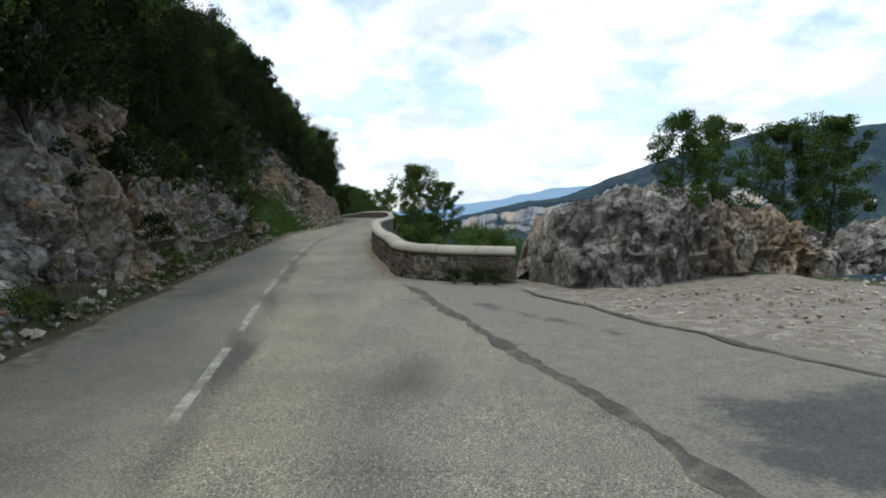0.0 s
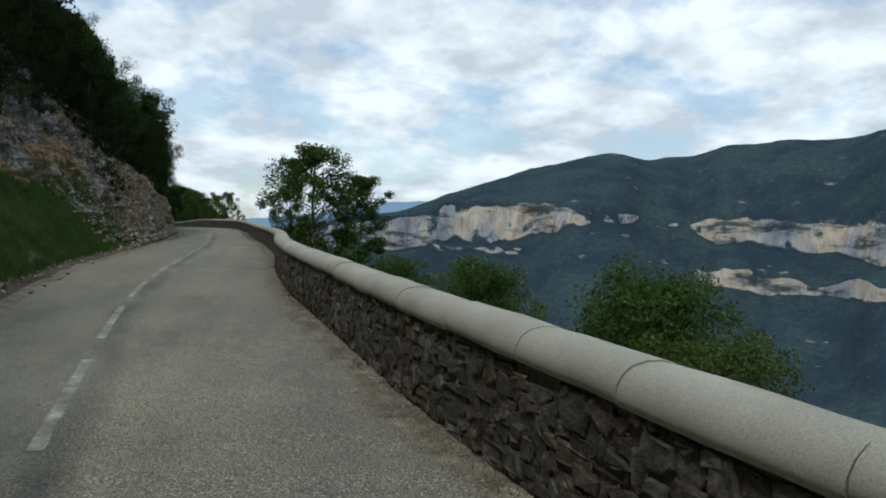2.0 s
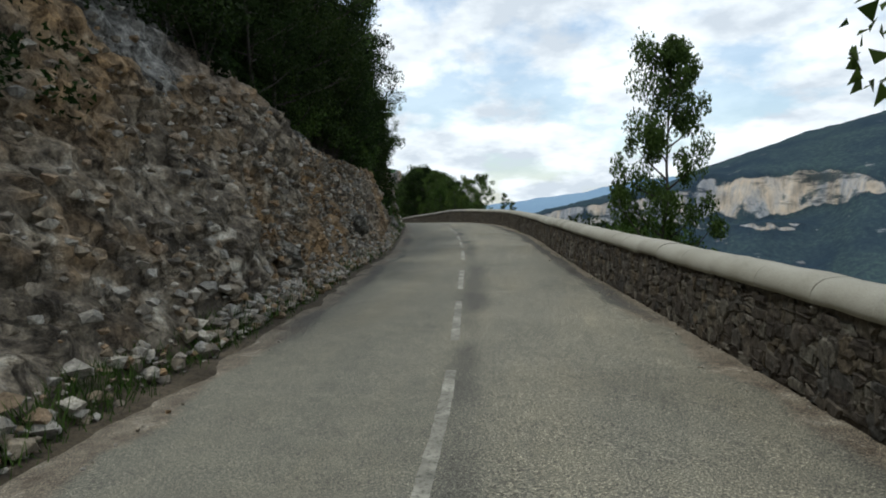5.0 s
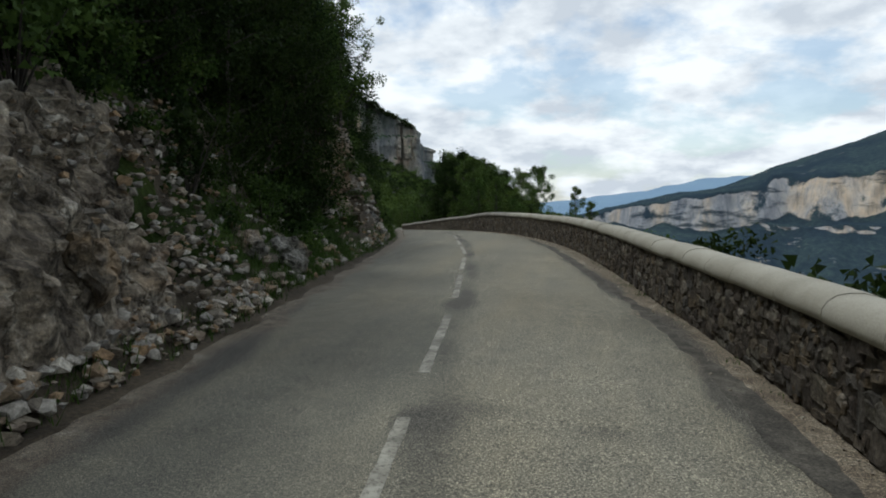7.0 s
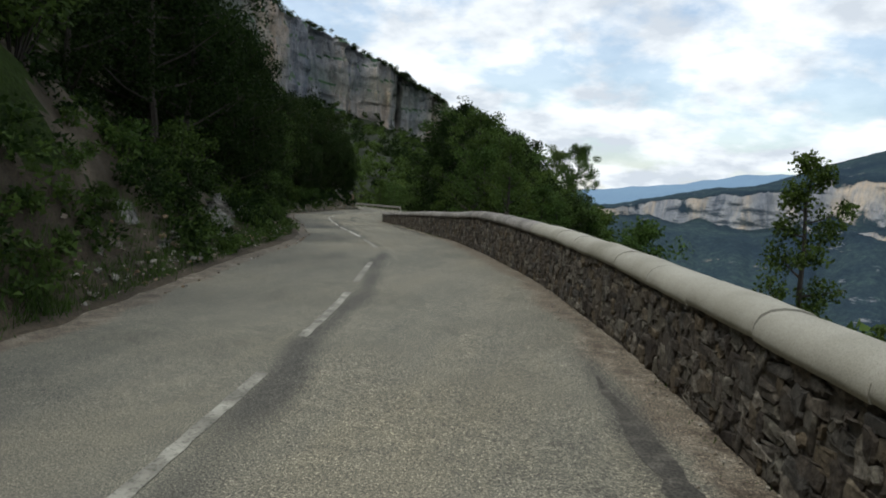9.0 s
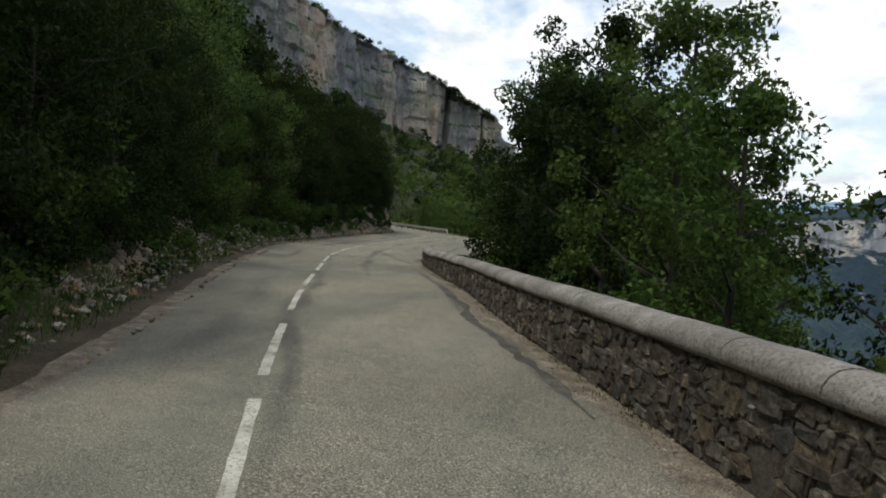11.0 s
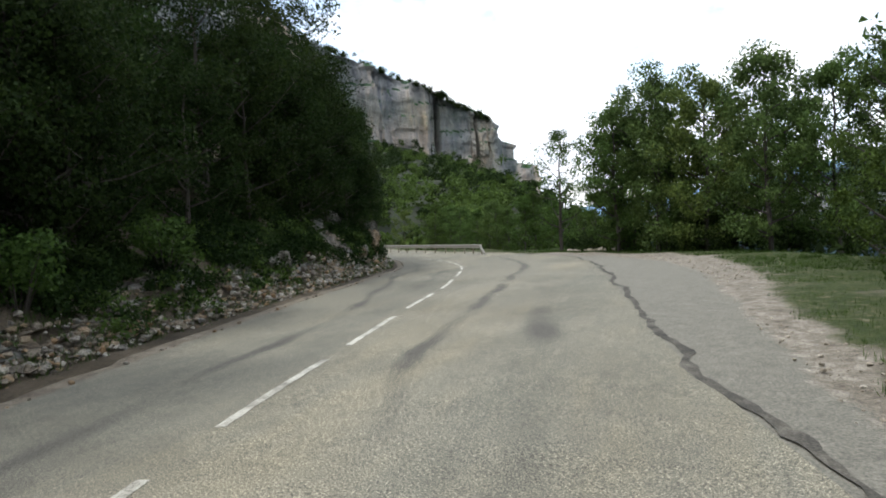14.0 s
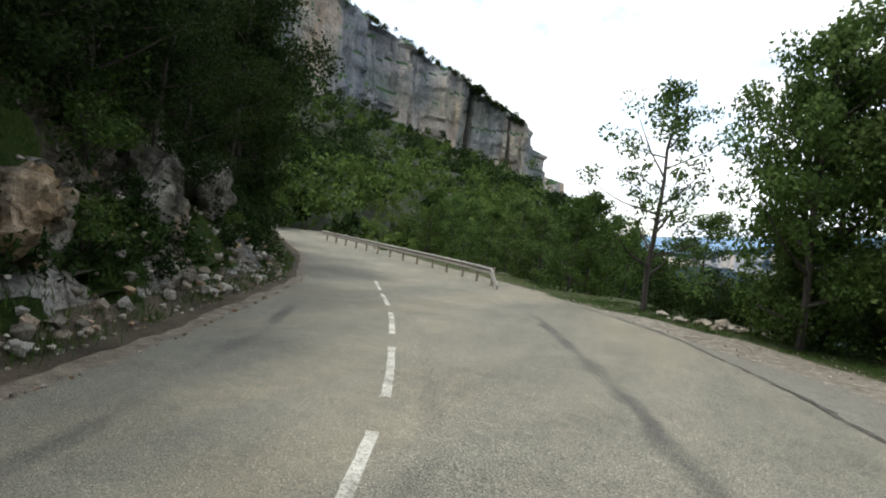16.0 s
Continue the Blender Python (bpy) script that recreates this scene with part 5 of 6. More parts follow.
EDGE = [tree_meshes(65 + k, 7.0, 1.7, 0.45, 16, 130, 0.11, 0.5, LEAF, 3, True) for k in range(2)]
SHRUB_TREES = [tree_meshes(67 + k, 5.0, 2.4, 0.15, 30, 170, 0.115, 0.78, LEAF_LIGHT) for k in range(2)]
SLENDER = [tree_meshes(72 + k, 7.0, 0.9, 0.2, 20, 95, 0.085, 0.36, LEAF, 4, True) for k in range(2)]
BACK_LIGHT = [tree_meshes(34 + k, 6.0, 2.1, 0.16, 14, 46, 0.22, 0.70, LEAF if k else LEAF_LIGHT) for k in range(3)]
LEAFY = [tree_meshes(90 + k, 7.0, 1.9, 0.1, 20, 105, 0.12, 0.56, LEAF) for k in range(2)]
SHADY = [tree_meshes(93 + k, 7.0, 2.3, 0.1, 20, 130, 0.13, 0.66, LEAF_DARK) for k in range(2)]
SPARSE = [tree_meshes(70, 7.0, 2.0, 0.2, 18, 60, 0.12, 0.5, LEAF, 4, True)]


def bush_meshes(seed, mat, per=100, leaf=0.095):
    rng, nr = random.Random(seed), np.random.default_rng(seed)
    bm = bmesh.new()
    centres, radii = [], []
    for i in range(14):
        ang, r = i * 2.4, rng.uniform(0.1, 0.85)
        tip = Vector((math.cos(ang) * r, math.sin(ang) * r, rng.uniform(0.35, 1.25)))
        tube(bm, [Vector((0, 0, -0.2)), tip * 0.6, tip], [0.018, 0.012, 0.004], 4)
        centres.append(tip)
        radii.append(rng.uniform(0.25, 0.45))
    me = bpy.data.meshes.new("stem")
    bm.to_mesh(me)
    bm.free()
    me.materials.append(BARK)
    return me, leaf_mesh("foliage", leaf_cloud(nr, centres, radii, per, leaf), mat)


BUSHES = [bush_meshes(80 + k, LEAF_DARK if k < 2 else LEAF) for k in range(5)]


def bush(meshes, label, group):
    ob = new("bush")
    tagged(ob, label, "bush", group)
    part("stem", meshes[0], ob)
    part("foliage", meshes[1], ob)
    return ob


def hill_point(y, d):
    k = section(y)
    return left_x(y) - d, y, road_z(y) + float(np.interp(d, k[:, 0], k[:, 1]))


def plant_hill():
    rng = random.Random(8)
    firsts = {}

    def put(kind, pool, x, y, z, s, label, group, stretch=1.0, maker=tree):
        i = rng.randrange(len(pool))
        if "ash" in kind and y > 111:
            # the trees along the gorge stay below the open skyline
            az = math.degrees(math.atan2(x + 9.3, y - 83.6))
            el = np.interp(az, [-15.4, -12.5, -10, -7.6, -5.2, -2.8, 2], [10.4, 7.4, 6.0, 3.7, 1.3, 0.0, -0.4])
            most = 3.4 + math.hypot(x + 9.3, y - 83.6) * math.tan(radians(float(el))) - z
            if most < 1.8:
                return
            s = min(s, most / (7.5 * stretch))
        m = place(x, y, z, s, rng.uniform(0, 6.28), stretch)
        key = kind, pool[i][1].name
        if key not in firsts:
            ob = maker(kind, pool[i], label, group) if maker is tree else maker(pool[i], label, group)
            ob.matrix_basis = m
            firsts[key] = ob
        else:
            c = copy_thing(firsts[key], Matrix())
            c.matrix_basis = m

    # y0, y1, d0, d1, count, s0, s1
    for y0, y1, d0, d1, count, s0, s1 in [(0, 14, 1.5, 2.8, 11, 0.34, 0.52), (11, 23, 2.3, 3.6, 12, 0.7, 0.95), (4, 10, 1.7, 2.6, 7, 0.5, 0.7), (2, 30, 2.0, 5, 26, 0.5, 0.8), (30, 62, 7.5, 11, 14, 0.55, 0.9), (50, 60, 4.5, 7, 7, 0.4, 0.6), (58, 66, 2.0, 6, 14, 0.45, 0.75), (65, 84, 1.9, 6, 30, 0.55, 0.95), (65, 80, 1.5, 2.6, 16, 0.4, 0.62),
                                          (84, 91, 1.8, 3.0, 8, 0.5, 0.7), (84, 100, 3.0, 8, 18, 0.5, 0.85), (79, 91, 1.9, 4.0, 14, 0.42, 0.58), (85, 96, 1.6, 3.6, 12, 0.4, 0.55), (14, 36, 1.3, 3.2, 20, 0.34, 0.6), (2, 9, 1.6, 3.0, 5, 0.4, 0.55), (4, 16, 1.9, 3.4, 10, 0.4, 0.6), (168, 184, 1.7, 3.0, 10, 0.5, 0.8), (160, 174, 2.0, 4.2, 9, 0.7, 1.0), (112, 130, 1.7, 2.8, 14, 0.45, 0.7), (102, 156, 2.6, 6.0, 44, 0.7, 1.15), (156, 190, 2.3, 6, 30, 0.75, 1.15), (186, 225, 2.5, 6, 16, 0.7, 1.1), (149, 159, 2.4, 4.6, 9, 0.65, 0.95), (46, 57, 6.8, 9.2, 13, 0.6, 1.0)]:
        for _ in range(count):
            y, d = rng.uniform(y0, y1), rng.uniform(d0, d1)
            x, y, z = hill_point(y, d)
            put("hillside_tree", BROADLEAVES if 130 < y < 149 else OAKS[:4] if y > 100 else OAKS, x, y, z - 0.15, rng.uniform(s0, s1), "dark green broadleaf tree on the rocky hillside", "trees on the hillside", rng.uniform(0.9, 1.2))
    for y0, y1, d0, d1, count, s0, s1 in [(-2, 30, 6, 14, 16, 0.7, 1.0), (30, 62, 11, 20, 12, 0.7, 1.0), (58, 100, 6, 14, 20, 0.7, 1.0), (100, 165, 7.5, 16, 34, 0.95, 1.4), (165, 235, 8, 22, 18, 0.9, 1.3)]:
        for _ in range(count):
            y, d = rng.uniform(y0, y1), rng.uniform(d0, d1)
            x, y, z = hill_point(y, d)
            put("wood_tree", BACK_LIGHT if 127 < y < 152 else BACK, x, y, z - 0.15, rng.uniform(s0, s1), "dark green broadleaf tree deeper in the wood", "trees deeper in the wood", rng.uniform(0.9, 1.2))
    for y0, y1, d0, d1, count, s0, s1 in [(3.5, 6.4, 0.8, 1.7, 9, 0.5, 0.9), (5, 13, 1.5, 2.3, 16, 0.6, 1.0), (-6, 34, 1.5, 4.5, 26, 0.5, 1.0), (50, 62, 3.5, 6, 10, 0.4, 0.8), (60, 84, 1.5, 3.0, 24, 0.6, 1.1), (66, 80, 1.35, 2.0, 18, 0.6, 0.9), (78, 93, 1.5, 3.6, 36, 0.6, 1.15), (79.5, 88.5, 1.3, 2.4, 12, 0.5, 0.8), (85, 95, 1.2, 3.0, 14, 0.5, 1.0), (87, 97, 0.7, 2.2, 14, 0.3, 0.6), (14, 34, 0.8, 1.8, 12, 0.4, 0.8), (102, 152, 1.0, 1.9, 24, 0.4, 0.75), (92, 100, 1.8, 5, 14, 0.5, 0.9), (100, 158, 1.5, 3.4, 50, 0.55, 1.15), (100, 182, 0.9, 1.7, 34, 0.22, 0.5),
                                          (158, 200, 1.7, 4, 28, 0.6, 1.1), (4, 34, 0.5, 0.9, 12, 0.22, 0.4)]:
        for _ in range(count):
            y, d = rng.uniform(y0, y1), rng.uniform(d0, d1)
            x, y, z = hill_point(y, d)
            if rng.random() < 0.42:
                continue
            put("bush", BUSHES, x, y, z - 0.05, 1.12 * rng.uniform(s0, s1), "leafy green shrub on the bank", "shrubs on the bank", rng.uniform(0.8, 1.15), bush)
    # beyond the parapet
    for x, y, z, s, st in [(-2.4, 55.3, -0.6, 0.95, 1.0), (0.0, 55.0, -1.0, 0.82, 0.98), (-3.3, 71.0, -0.4, 0.60, 1.75)]:
        put("ash_tree", OPEN, x, y, z, s, "slender broadleaf tree growing beyond the parapet", "trees beyond the parapet", st)
    put("leaning_tree", EDGE, *hill_point(77.2, 2.0), 0.95, "slim tree leaning out from the top of the rock", "trees on the hillside", 1.05)
    put("leaning_tree", EDGE, *hill_point(79.0, 2.6), 0.8, "slim tree leaning out from the top of the rock", "trees on the hillside", 1.05)
    for x, y, top, s in ((-13.1, 113.7, 5.9, 0.72), (-12.3, 112.9, 4.4, 0.55), (-12.2, 114.6, 4.2, 0.6), (-13.9, 116.5, 5.0, 0.7), (-11.6, 111.4, 3.9, 0.5)):
        put("young_tree", SLENDER, x, y, top - 7.9 * s, s, "slender young tree with sparse pale leaves beyond the parapet", "trees beyond the parapet", 1.0)
    for x, y, s in ((-14.0, 118.6, 0.6), (-16.4, 123.5, 1.1), (-17.68, 127.2, 1.15), (-19.89, 131.73, 1.0), (-20.6, 136.8, 1.0)):
        put("near_ash_tree", NEAR_ASH, x, y, road_z(y) - 1.6, s, "tall green broadleaf tree growing beyond the parapet", "trees beyond the parapet", 1.1)
    for x, y, s in ((0.25, 15.42, 0.26), (0.75, 15.28, 0.34), (1.2, 15.2, 0.3)):
        put("bush", BUSHES[:2], x, y, road_z(y) - 0.02, s, "dark weedy shrub at the foot of the parapet", "shrubs below the parapet", 1.0, bush)
    for x, y, top in ((-14.1, 117.8, 4.9), (-15.4, 121.8, 5.8), (-16.6, 126.0, 6.6), (-18.2, 133.4, 7.2), (-16.2, 129.4, 6.0), (-22.3, 151.5, 10.4), (-21.0, 147.6, 9.6), (-22.5, 155.6, 9.4)):
        base = road_z(y) - 1.8
        put("leafy_tree", LEAFY, x, y, base, (top - base) / 7.9, "tall green broadleaf tree growing beyond the parapet", "trees beyond the parapet", 1.05)
    for x, y, top in ((-18.3, 130.5, 7.6), (-19.8, 135.0, 8.4), (-20.6, 138.6, 8.8), (-20.2, 142.5, 8.6), (-18.5, 140.0, 8.8)):
        base = road_z(y) - 1.8
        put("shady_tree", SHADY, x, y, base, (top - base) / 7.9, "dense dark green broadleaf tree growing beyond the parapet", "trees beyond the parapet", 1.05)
    put("edge_tree", SPARSE, *hill_point(93.0, 1.5), 0.55, "thin young tree on the rock at the bend", "trees on the hillside", 1.0)
    for x, y, s in ((-8.3, 101.0, 0.42), (-7.7, 99.6, 0.34)):
        put("edge_tree", SLENDER, x, y, road_z(y) - 1.1, s, "thin young tree beyond the parapet", "trees beyond the parapet", 1.1)
    for x, y, top, s in ((2.3, 40.0, 1.3, 0.62), (2.2, 31.3, 1.5, 0.62), (1.35, 28.4, 0.75, 0.45), (3.3, 33.6, 0.7, 0.5), (0.6, 36.5, 0.1, 0.45), (3.6, 46.5, 0.7, 0.6), (-0.6, 48.5, 0.5, 0.5), (1.6, 52, 0.9, 0.6)):
        put("shrub_tree", SHRUB_TREES, x, y, top - 5.7 * s, s, "light green bushy tree below the parapet", "trees below the parapet", 1.0)
    for x, y, z, s, st in [(5.9, 16.4, 1.6, 0.38, 1.0), (7.4, 18.2, 1.5, 0.42, 1.0), (12.0, 23.2, 0.5, 0.64, 1.0), (14.0, 24.0, 0.5, 0.68, 1.0)]:
        put("small_tree", OPEN, x, y, z, s, "small broadleaf tree growing among the rocks", "trees among the rocks", st)
    for _ in range(9):
        y = rng.uniform(42, 58)
        d = rng.uniform(1.2, 2.6)
        top = road_z(y) + rng.uniform(0.1, 0.75)
        ground_z = road_z(y) + slope_z(y, d)
        put("bush", BUSHES, wall_x(y) + d, y, ground_z - 0.1, max(0.5, (top - ground_z) / 1.5), "leafy green shrub below the parapet", "shrubs below the parapet", 1.0, bush)
    for _ in range(12):
        y = rng.uniform(80, 108)
        d = rng.uniform(2.0, 5)
        top = road_z(y) + rng.uniform(0.2, 1.1)
        ground_z = road_z(y) + slope_z(y, d)
        put("bush", BUSHES, wall_x(y) + d, y, ground_z - 0.1, max(0.4, (top - ground_z) / 1.5), "leafy green shrub below the parapet", "shrubs below the parapet", 1.0, bush)
    for k in range(22):
        y = rng.uniform(115, 150)
        d = rng.uniform(3.6, 10) + max(0, y - 137) * 0.7
        x = (wall_x(y) if y < 142 else right_x(y)) + d
        ground_z = road_z(y) + slope_z(y, d) - 0.2
        top = float(np.interp(y, [112, 118, 125, 133, 140, 150], [2.6, 3.5, 5.8, 8.0, 7.6, 7.4])) * rng.uniform(0.82, 1.08)
        close = y < 142 and d < 7
        put("near_ash_tree" if close else "ash_tree", NEAR_ASH if close else ASHES, x, y, ground_z, (top - ground_z) / 7.9, "tall green broadleaf tree growing beyond the parapet", "trees beyond the parapet", 1.1)
    # only dark-leaved shrubs here: the shade under the trees is in their colour
    for _ in range(26):
        y = rng.uniform(114, 150)
        d = rng.uniform(2.2, 5) + max(0, y - 124) * 0.12
        x = (wall_x(y) if y < 142 else right_x(y)) + d
        put("bush", BUSHES[:2], x, y, road_z(y) + slope_z(y, d) - 0.1, rng.uniform(0.6, 1.0), "leafy green shrub below the parapet", "shrubs below the parapet", 1.1, bush)
    for _ in range(13):
        x, y = rng.uniform(-30.4, -10.4), rng.uniform(181, 197)
        put("ash_tree", ASHES, x, y, road_z(y) - 0.6, rng.uniform(0.8, 1.2), "tall green broadleaf tree at the edge of the clearing", "trees round the clearing", 1.1)
    for _ in range(26):
        x, y = rng.uniform(-56, -16), rng.uniform(198, 232)
        if x < right_x(y) + 2.5:
            continue
        put("ash_tree", ASHES, x, y, road_z(y) - 1.5, rng.uniform(0.65, 1.0), "tall green broadleaf tree at the edge of the clearing", "trees round the clearing", 1.0)
    for x, y, k in ((-20.6, 152, 1.15), (-23, 161.8, 0.9), (-21.8, 165.5, 0.9), (-20, 157, 1.1), (-20.9, 170, 1.0)):
        put("near_ash_tree", NEAR_ASH, x, y, road_z(y) - 0.8, k, "tall green broadleaf tree at the edge of the clearing", "trees round the clearing", 1.1)
    for _ in range(30):
        x, y = rng.uniform(-41.4, -12.4), rng.uniform(183, 197)
        if x < right_x(y) + 7.0:
            continue
        put("bush", BUSHES, x, y, road_z(y) - 0.2, rng.uniform(0.7, 1.9), "leafy green shrub at the edge of the clearing", "shrubs round the clearing", 1.0, bush)
    for x, y, k in ((-31.7, 187.5, 1.22), (-29.2, 185, 1.36), (-26.7, 182.5, 1.25), (-30.8, 189, 1.15), (-23.9, 179.5, 1.28), (-20.9, 178.5, 1.15), (-17.4, 175.5, 1.15), (-14.9, 172.5, 1.2)):
        put("clearing_tree", CLEARING, x, y, road_z(y) - 0.3, k, "tall green broadleaf tree at the edge of the clearing", "trees round the clearing", 1.1)
    for x, y, k in ((-31.4, 190.5, 1.1), (-28.9, 188.5, 1.2), (-25.4, 186, 1.25), (-21.9, 185, 1.2), (-17.9, 182, 1.2)):
        put("ash_tree", ASHES, x, y, road_z(y) - 0.4, k, "tall green broadleaf tree at the edge of the clearing", "trees round the clearing", 1.1)
    for k in range(12):
        y = 200 + 2.1 * k
        put("ash_tree", ASHES, right_x(y) + rng.uniform(3.5, 8), y, road_z(y) - 1.5, rng.uniform(0.65, 0.95), "green broadleaf tree behind the guard rail", "trees round the clearing", 1.0)
    put("sapling", SPARSE, -36.5, 193.5, road_z(193) - 0.2, 1.2, "thin young tree with sparse pale leaves", "trees round the clearing", 1.1)


plant_hill()


def far_crowns():
    """Canopy of the woods below the tall cliff."""
    nr = np.random.default_rng(3)
    slope = bpy.data.objects["wooded_slope"].data
    co = np.empty(len(slope.vertices) * 3)
    slope.vertices.foreach_get("co", co)
    co = co.reshape(60, 40, 3)
    n = 700
    u, v = nr.random(n) * 58.9, 1 + (nr.random(n) ** 1.15) * 37.9
    v[:110] = 1 + nr.random(110) * 10
    u[:110] = nr.random(110) * 40 + 5
    i, j = u.astype(int), v.astype(int)
    p = co[i, j] + (co[i + 1, j] - co[i, j]) * (u - i)[:, None] + (co[i, j + 1] - co[i, j]) * (v - j)[:, None]
    size = nr.uniform(1.5, 4.2, n)
    p[:, 2] += size * 1.15
    centres, radii = [], []
    for q, s in zip(p, size):
        for _ in range(5):
            centres.append(q + nr.normal(size=3) * s * np.array([0.5, 0.5, 0.45]))
            radii.append(s * 0.5)
    half = len(centres) // 2
    for name, a, b, mat in (("woods", 0, half, LEAF), ("dark_woods", half, len(centres), LEAF_DARK)):
        verts = leaf_cloud(nr, centres[a:b], radii[a:b], 70, 0.62)
        tagged(new(name, leaf_mesh(name, verts, mat)), "dense green woods on the slope below the cliff", "woods", kind="stuff")
    crest, rad = [], []
    for k in range(260):
        c = nr.uniform(2.5, 10.2)
        q = np.array([np.interp(c, range(len(CREST)), CREST[:, m]) for m in (0, 1, 2)])
        crest.append(q + [nr.normal() * 2 - 6, nr.normal() * 2 + 2, 1.2])
        rad.append(nr.uniform(1.2, 2.4))
    tagged(new("cliff_top_trees", leaf_mesh("cliff_top_trees", leaf_cloud(nr, crest, rad, 70, 0.7), LEAF_DARK)), "low trees along the top of the cliff", "trees", kind="stuff")


far_crowns()


def undergrowth():
    """Low brambles and ivy that hang over the banks."""
    rng, nr = random.Random(61), np.random.default_rng(61)
    for name, mat, zones in (("undergrowth", LEAF, [(98, 119, 0.5, 1.3, 120), (119, 160, 0.7, 1.2, 60), (100, 168, 0.9, 2.8, 340), (2, 35, 0.8, 2.4, 70), (79, 97, 0.9, 3.2, 120)]),
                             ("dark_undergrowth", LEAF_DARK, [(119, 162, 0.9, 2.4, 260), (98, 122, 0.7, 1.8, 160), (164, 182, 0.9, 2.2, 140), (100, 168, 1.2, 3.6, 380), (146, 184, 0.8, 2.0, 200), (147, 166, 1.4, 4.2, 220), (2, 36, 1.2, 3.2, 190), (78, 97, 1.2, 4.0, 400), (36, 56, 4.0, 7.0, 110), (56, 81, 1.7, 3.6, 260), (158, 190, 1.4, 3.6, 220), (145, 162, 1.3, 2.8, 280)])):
        centres, radii = [], []
        for y0, y1, d0, d1, count in zones:
            for _ in range(count):
                y, d = rng.uniform(y0, y1), rng.uniform(d0, d1)
                if fbm((y * 0.35, d * 0.7, 3.0), 3) < -0.12:
                    continue
                x, y, z = hill_point(y, d)
                r = rng.uniform(0.14, 0.42)
                centres.append((x + 0.1, y, z + 0.5 * r))
                radii.append(r)
        tagged(new(name, leaf_mesh(name, leaf_cloud(nr, centres, radii, 75, 0.085, 0.75), mat)), "low brambles and ivy hanging over the rocky bank", "undergrowth", kind="stuff")
    centres, radii = [], []
    for _ in range(260):
        y = rng.uniform(111, 134)
        d = rng.uniform(1.2 + 0.12 * max(0, y - 124), 5)
        r = rng.uniform(0.3, 0.75)
        centres.append((wall_x(min(y, 140)) + d, y, road_z(y) + max(slope_z(y, d), -1.2) + rng.uniform(0, 1.2)))
        radii.append(r)
    for _ in range(110):
        x = rng.uniform(-29, -15)
        y = 180 + 0.35 * abs(x + 24.4) + rng.uniform(0, 8)
        centres.append((x, y, road_z(y) + rng.uniform(-0.2, 1.6)))
        radii.append(rng.uniform(0.4, 0.9))
    for _ in range(130):
        x, y = rng.uniform(-36.5, -27), rng.uniform(190, 198)
        if x < right_x(y) + 5.0:
            continue
        centres.append((x, y, road_z(y) + rng.uniform(-0.3, 1.9)))
        radii.append(rng.uniform(0.4, 0.9))
    for _ in range(460):
        y = rng.uniform(134, 169)
        d = float(np.interp(y, [136, 143, 151, 159, 167], [2.0, 3.2, 5.2, 7.6, 9.6])) + rng.uniform(0, 3.5)
        centres.append((road_right(y) + d, y, road_z(y) + rng.uniform(-2.8, 2.2)))
        radii.append(rng.uniform(0.4, 0.9))
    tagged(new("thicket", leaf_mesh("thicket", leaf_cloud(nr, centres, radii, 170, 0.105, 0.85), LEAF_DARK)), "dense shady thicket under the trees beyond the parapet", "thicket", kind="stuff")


undergrowth()


def slope_woods():
    """Scrub on the slope below the parapet and on the upper hillside."""
    rng, nr = random.Random(71), np.random.default_rng(71)
    centres, radii = [], []
    for _ in range(420):
        y, d = rng.uniform(22, 230), 11 + 90 * rng.random() ** 1.5
        centres.append((road_right(y) + d, y, road_z(y) + slope_z(y, d) + 0.8))
        radii.append(rng.uniform(1.2, 2.4))
    for _ in range(420):
        y, d = rng.uniform(-40, 240), rng.uniform(15, 78)
        x, y, z = hill_point(y, d)
        centres.append((x, y, z + 0.8))
        radii.append(rng.uniform(1.3, 2.6))
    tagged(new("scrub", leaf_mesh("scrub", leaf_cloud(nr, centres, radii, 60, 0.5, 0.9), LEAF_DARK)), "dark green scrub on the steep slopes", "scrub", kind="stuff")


slope_woods()


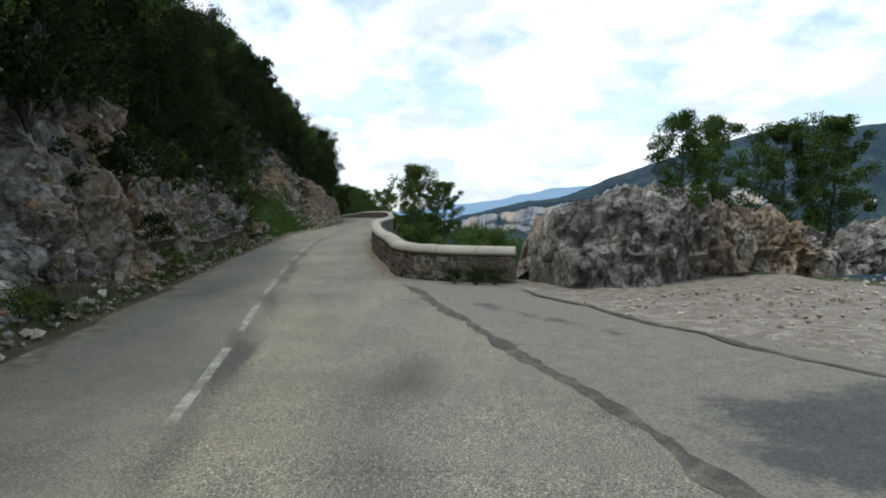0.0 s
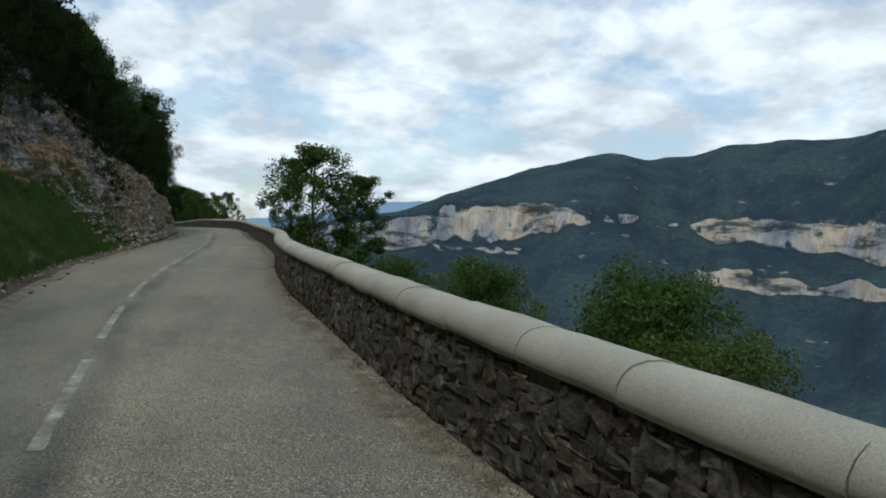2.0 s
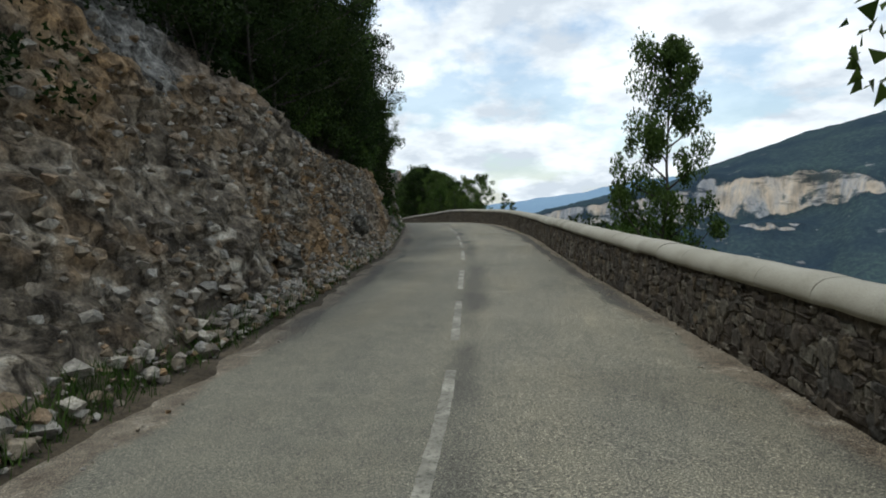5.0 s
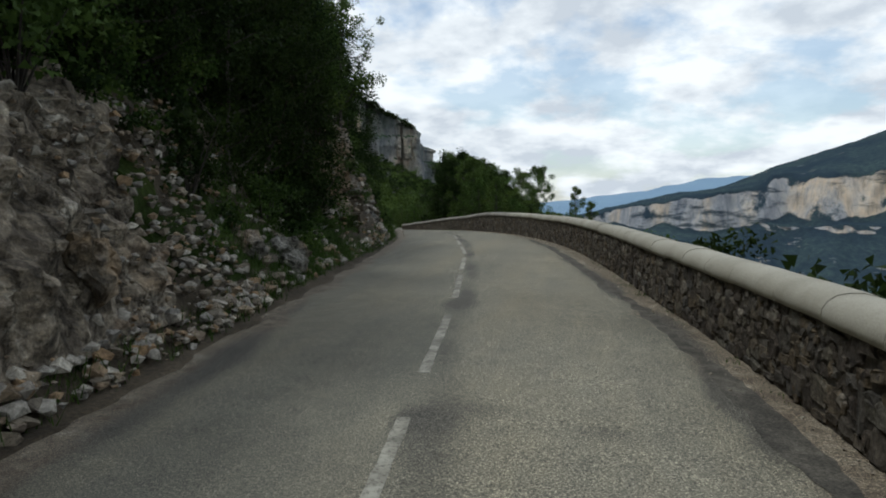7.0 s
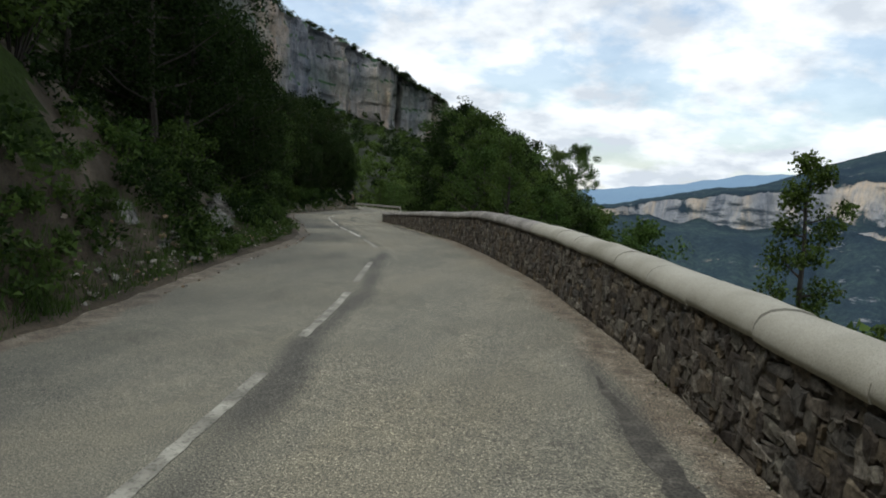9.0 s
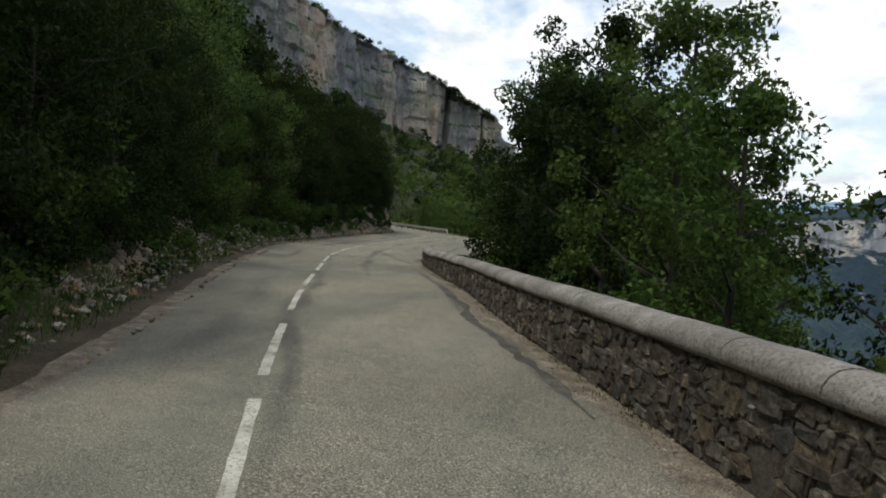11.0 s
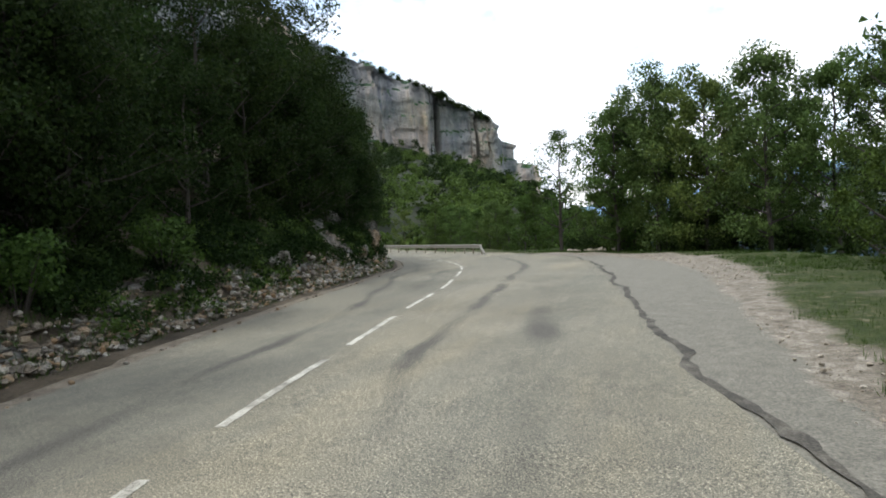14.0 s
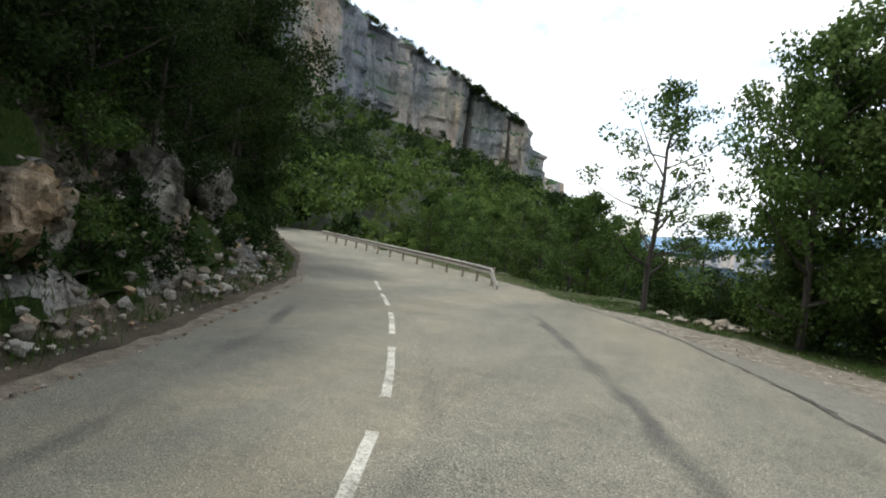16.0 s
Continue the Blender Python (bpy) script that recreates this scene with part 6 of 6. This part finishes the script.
# ---- guard rail at the far bend ----
def guard_rail():
    line = [(-42.0, 191.6), (-42.8, 193.4), (-44.8, 196.2), (-47.9, 199.6), (-51.9, 203.3), (-56.9, 207.8), (-62.4, 212.5)]
    rail = new("guard_rail")
    tagged(rail, "weathered timber and steel guard rail at the bend", "guard rail")
    p = np.array(line)
    s = np.r_[0, np.cumsum(np.hypot(*np.diff(p, axis=0).T))]
    at = lambda q: Vector((np.interp(q, s, p[:, 0]), np.interp(q, s, p[:, 1]), 0))
    bm = bmesh.new()
    qs = np.arange(0, s[-1], 0.5)
    pts = []
    for q in qs:
        v = at(q)
        pts.append(Vector((v.x, v.y, road_z(v.y) + (0.62 if q > 1.9 else 0.05 + 0.57 * q / 1.9))))
    prof = [(-0.02, -0.155), (0.04, -0.12), (0.04, -0.06), (-0.02, -0.015), (-0.02, 0.015), (0.04, 0.06), (0.04, 0.12), (-0.02, 0.155), (-0.045, 0.0)]
    rings = []
    for k, v in enumerate(pts):
        t = (pts[min(k + 1, len(pts) - 1)] - pts[max(k - 1, 0)]).normalized()
        o = Vector((-t.y, t.x, 0)).normalized()
        rings.append([bm.verts.new(v + o * a + Vector((0, 0, b))) for a, b in prof])
    for r0, r1 in zip(rings, rings[1:]):
        for j in range(9):
            bm.faces.new((r0[j], r1[j], r1[(j + 1) % 9], r0[(j + 1) % 9]))
    bm.faces.new(rings[0])
    bm.faces.new(rings[-1][::-1])
    me = bpy.data.meshes.new("beam")
    bm.to_mesh(me)
    bm.free()
    me.materials.append(STEEL)
    part("beam", me, rail, "pale galvanised beam")
    for q in np.arange(2.0, s[-1], 2.0):
        v = at(q)
        bm = bmesh.new()
        bmesh.ops.create_cube(bm, size=1.0, matrix=Matrix.Translation((v.x + 0.08, v.y + 0.08, road_z(v.y) + 0.25)) @ Matrix.Diagonal((0.11, 0.11, 1.1, 1)))
        bmesh.ops.bevel(bm, geom=bm.edges[:], offset=0.012, segments=1, affect="EDGES")
        me = bpy.data.meshes.new("post")
        bm.to_mesh(me)
        bm.free()
        me.materials.append(WOOD)
        part("post", me, rail)


guard_rail()


# ---- grass ----
def grass(name, spots, label, mat, height=0.22):
    """Blades of grass in tufts: spots hold x, y, z, size."""
    nr = np.random.default_rng(17)
    s = np.asarray(spots, float)
    n, k = len(s), 14
    base = np.repeat(s[:, :3], k, 0) + np.concatenate([nr.normal(size=(n * k, 2)) * 0.09, np.zeros((n * k, 1))], 1)
    h = np.repeat(s[:, 3], k) * height * nr.uniform(0.5, 1.4, n * k)
    ang = nr.random(n * k) * 6.283
    d = np.stack([np.cos(ang), np.sin(ang), np.zeros(n * k)], 1)
    tip = base + np.stack([np.zeros(n * k), np.zeros(n * k), h], 1) + d[:, [1, 0, 2]] * (h * nr.uniform(-0.6, 0.6, n * k))[:, None]
    w = (0.005 + 0.012 * h)[:, None]
    v = np.stack([base - d * w, base + d * w, tip], 1).reshape(-1, 3)
    tagged(new(name, leaf_mesh(name, v, mat)), label, "grass", kind="stuff")


def grass_spots():
    rng = random.Random(31)
    out = []
    for y0, y1, u0, u1, count in [(35, 54, 0.6, 3.2, 5200), (82, 91, 0.2, 2.6, 1500), (-4, 35, 0.0, 1.3, 1100), (54, 62, 0.0, 1.0, 300), (62, 82, 0.0, 0.8, 350), (91, 100, 0, 1.2, 200), (99, 120, 0.0, 1.8, 1500), (120, 156, 0.0, 3.0, 2000), (156, 190, 0.0, 3.6, 1900)]:
        for _ in range(count):
            y, u = rng.uniform(y0, y1), rng.uniform(u0, u1)
            d, h = hill_profile(y, u)
            if bank_kind(y, h, d) == 0 and rng.random() < 0.75:
                continue
            out.append((left_x(y) - d + 0.03, y, road_z(y) + h - 0.04, rng.uniform(0.5, 1.3)))
    for _ in range(420):
        y = rng.choice((rng.uniform(19, 48), rng.uniform(62, 100), rng.uniform(116, 141), rng.uniform(116, 141)))
        if fbm((y * 0.5, 3.0, 8.0), 3) > -0.05:
            out.append((wall_x(y) - 0.02 - rng.random() ** 2 * 0.12, y, road_z(y) - 0.01, rng.uniform(0.12, 0.42)))
    for _ in range(9500):
        y, d = rng.uniform(141, 197), rng.uniform(0.6, 11)
        if d < gravel_width(y) + 0.9 * fbm(((right_x(y) + d) * 0.9, y * 0.9, 4.0), 3):
            continue
        out.append((right_x(y) + d, y, road_z(y) + slope_z(y, d) + 0.01, rng.uniform(0.25, 0.85)))
    return out


grass("grass_tufts", grass_spots(), "tufts of green grass on banks and verges", LEAF, 0.15)


def gravel_stones():
    rng = random.Random(41)
    out = []
    for _ in range(2600):
        y = rng.uniform(142, 193)
        d = paved_width(y) + rng.gauss(0.6, 0.9) * (0.5 + 0.5 * (gravel_width(y) - paved_width(y)))
        if d < paved_width(y) - 0.15:
            continue
        out.append((right_x(y) + d, y, road_z(y) + slope_z(y, d) + 0.02, 0.015 + 0.075 * rng.random() ** 3, rng.uniform(0, 6), rng.randrange(10)))
    for _ in range(2600):
        x, y = rng.uniform(2.5, 17), rng.uniform(5, 19)
        if y > 13.5 + 0.55 * max(0, x - 4) or x < np.interp(y, [4, 6.6, 7.8, 9.8, 14.5, 16], [5.6, 4.5, 4.1, 2.9, 1.5, 1.3]) + rng.uniform(0, 1.5):
            continue
        out.append((x, y, road_z(y), (0.015 + 0.085 * rng.random() ** 2.5) * (0.6 + y / 15), rng.uniform(0, 6), rng.randrange(10)))
    for _ in range(700):
        y = rng.uniform(17, 140)
        out.append((wall_x(y) - rng.random() ** 2 * 0.5, y, road_z(y) + 0.005, rng.uniform(0.015, 0.05), rng.uniform(0, 6), rng.randrange(10)))
    for _ in range(480):
        y = rng.uniform(142.4, 160)
        d = float(np.interp(y, [142, 146, 150, 160], [1.3, 2.1, 3.0, 6.0])) + rng.gauss(0, 0.55)
        if fbm((y * 0.7, d * 0.8, 6.0), 3) > -0.02:
            out.append((right_x(y) + d, y, road_z(y) + slope_z(y, d) + 0.02, 0.03 + 0.14 * rng.random() ** 3, rng.uniform(0, 6), rng.randrange(10)))
    for _ in range(60):
        x, y = rng.gauss(-32.9, 1.0), rng.gauss(191.5, 0.7)
        out.append((x, y, road_z(y) + 0.05, rng.uniform(0.2, 0.6), rng.uniform(0, 6), rng.randrange(10)))
    joined_stones("gravel_stones", [PALE_STONE], out, None, "scattered pale stones on the gravel verge", "stones")


gravel_stones()
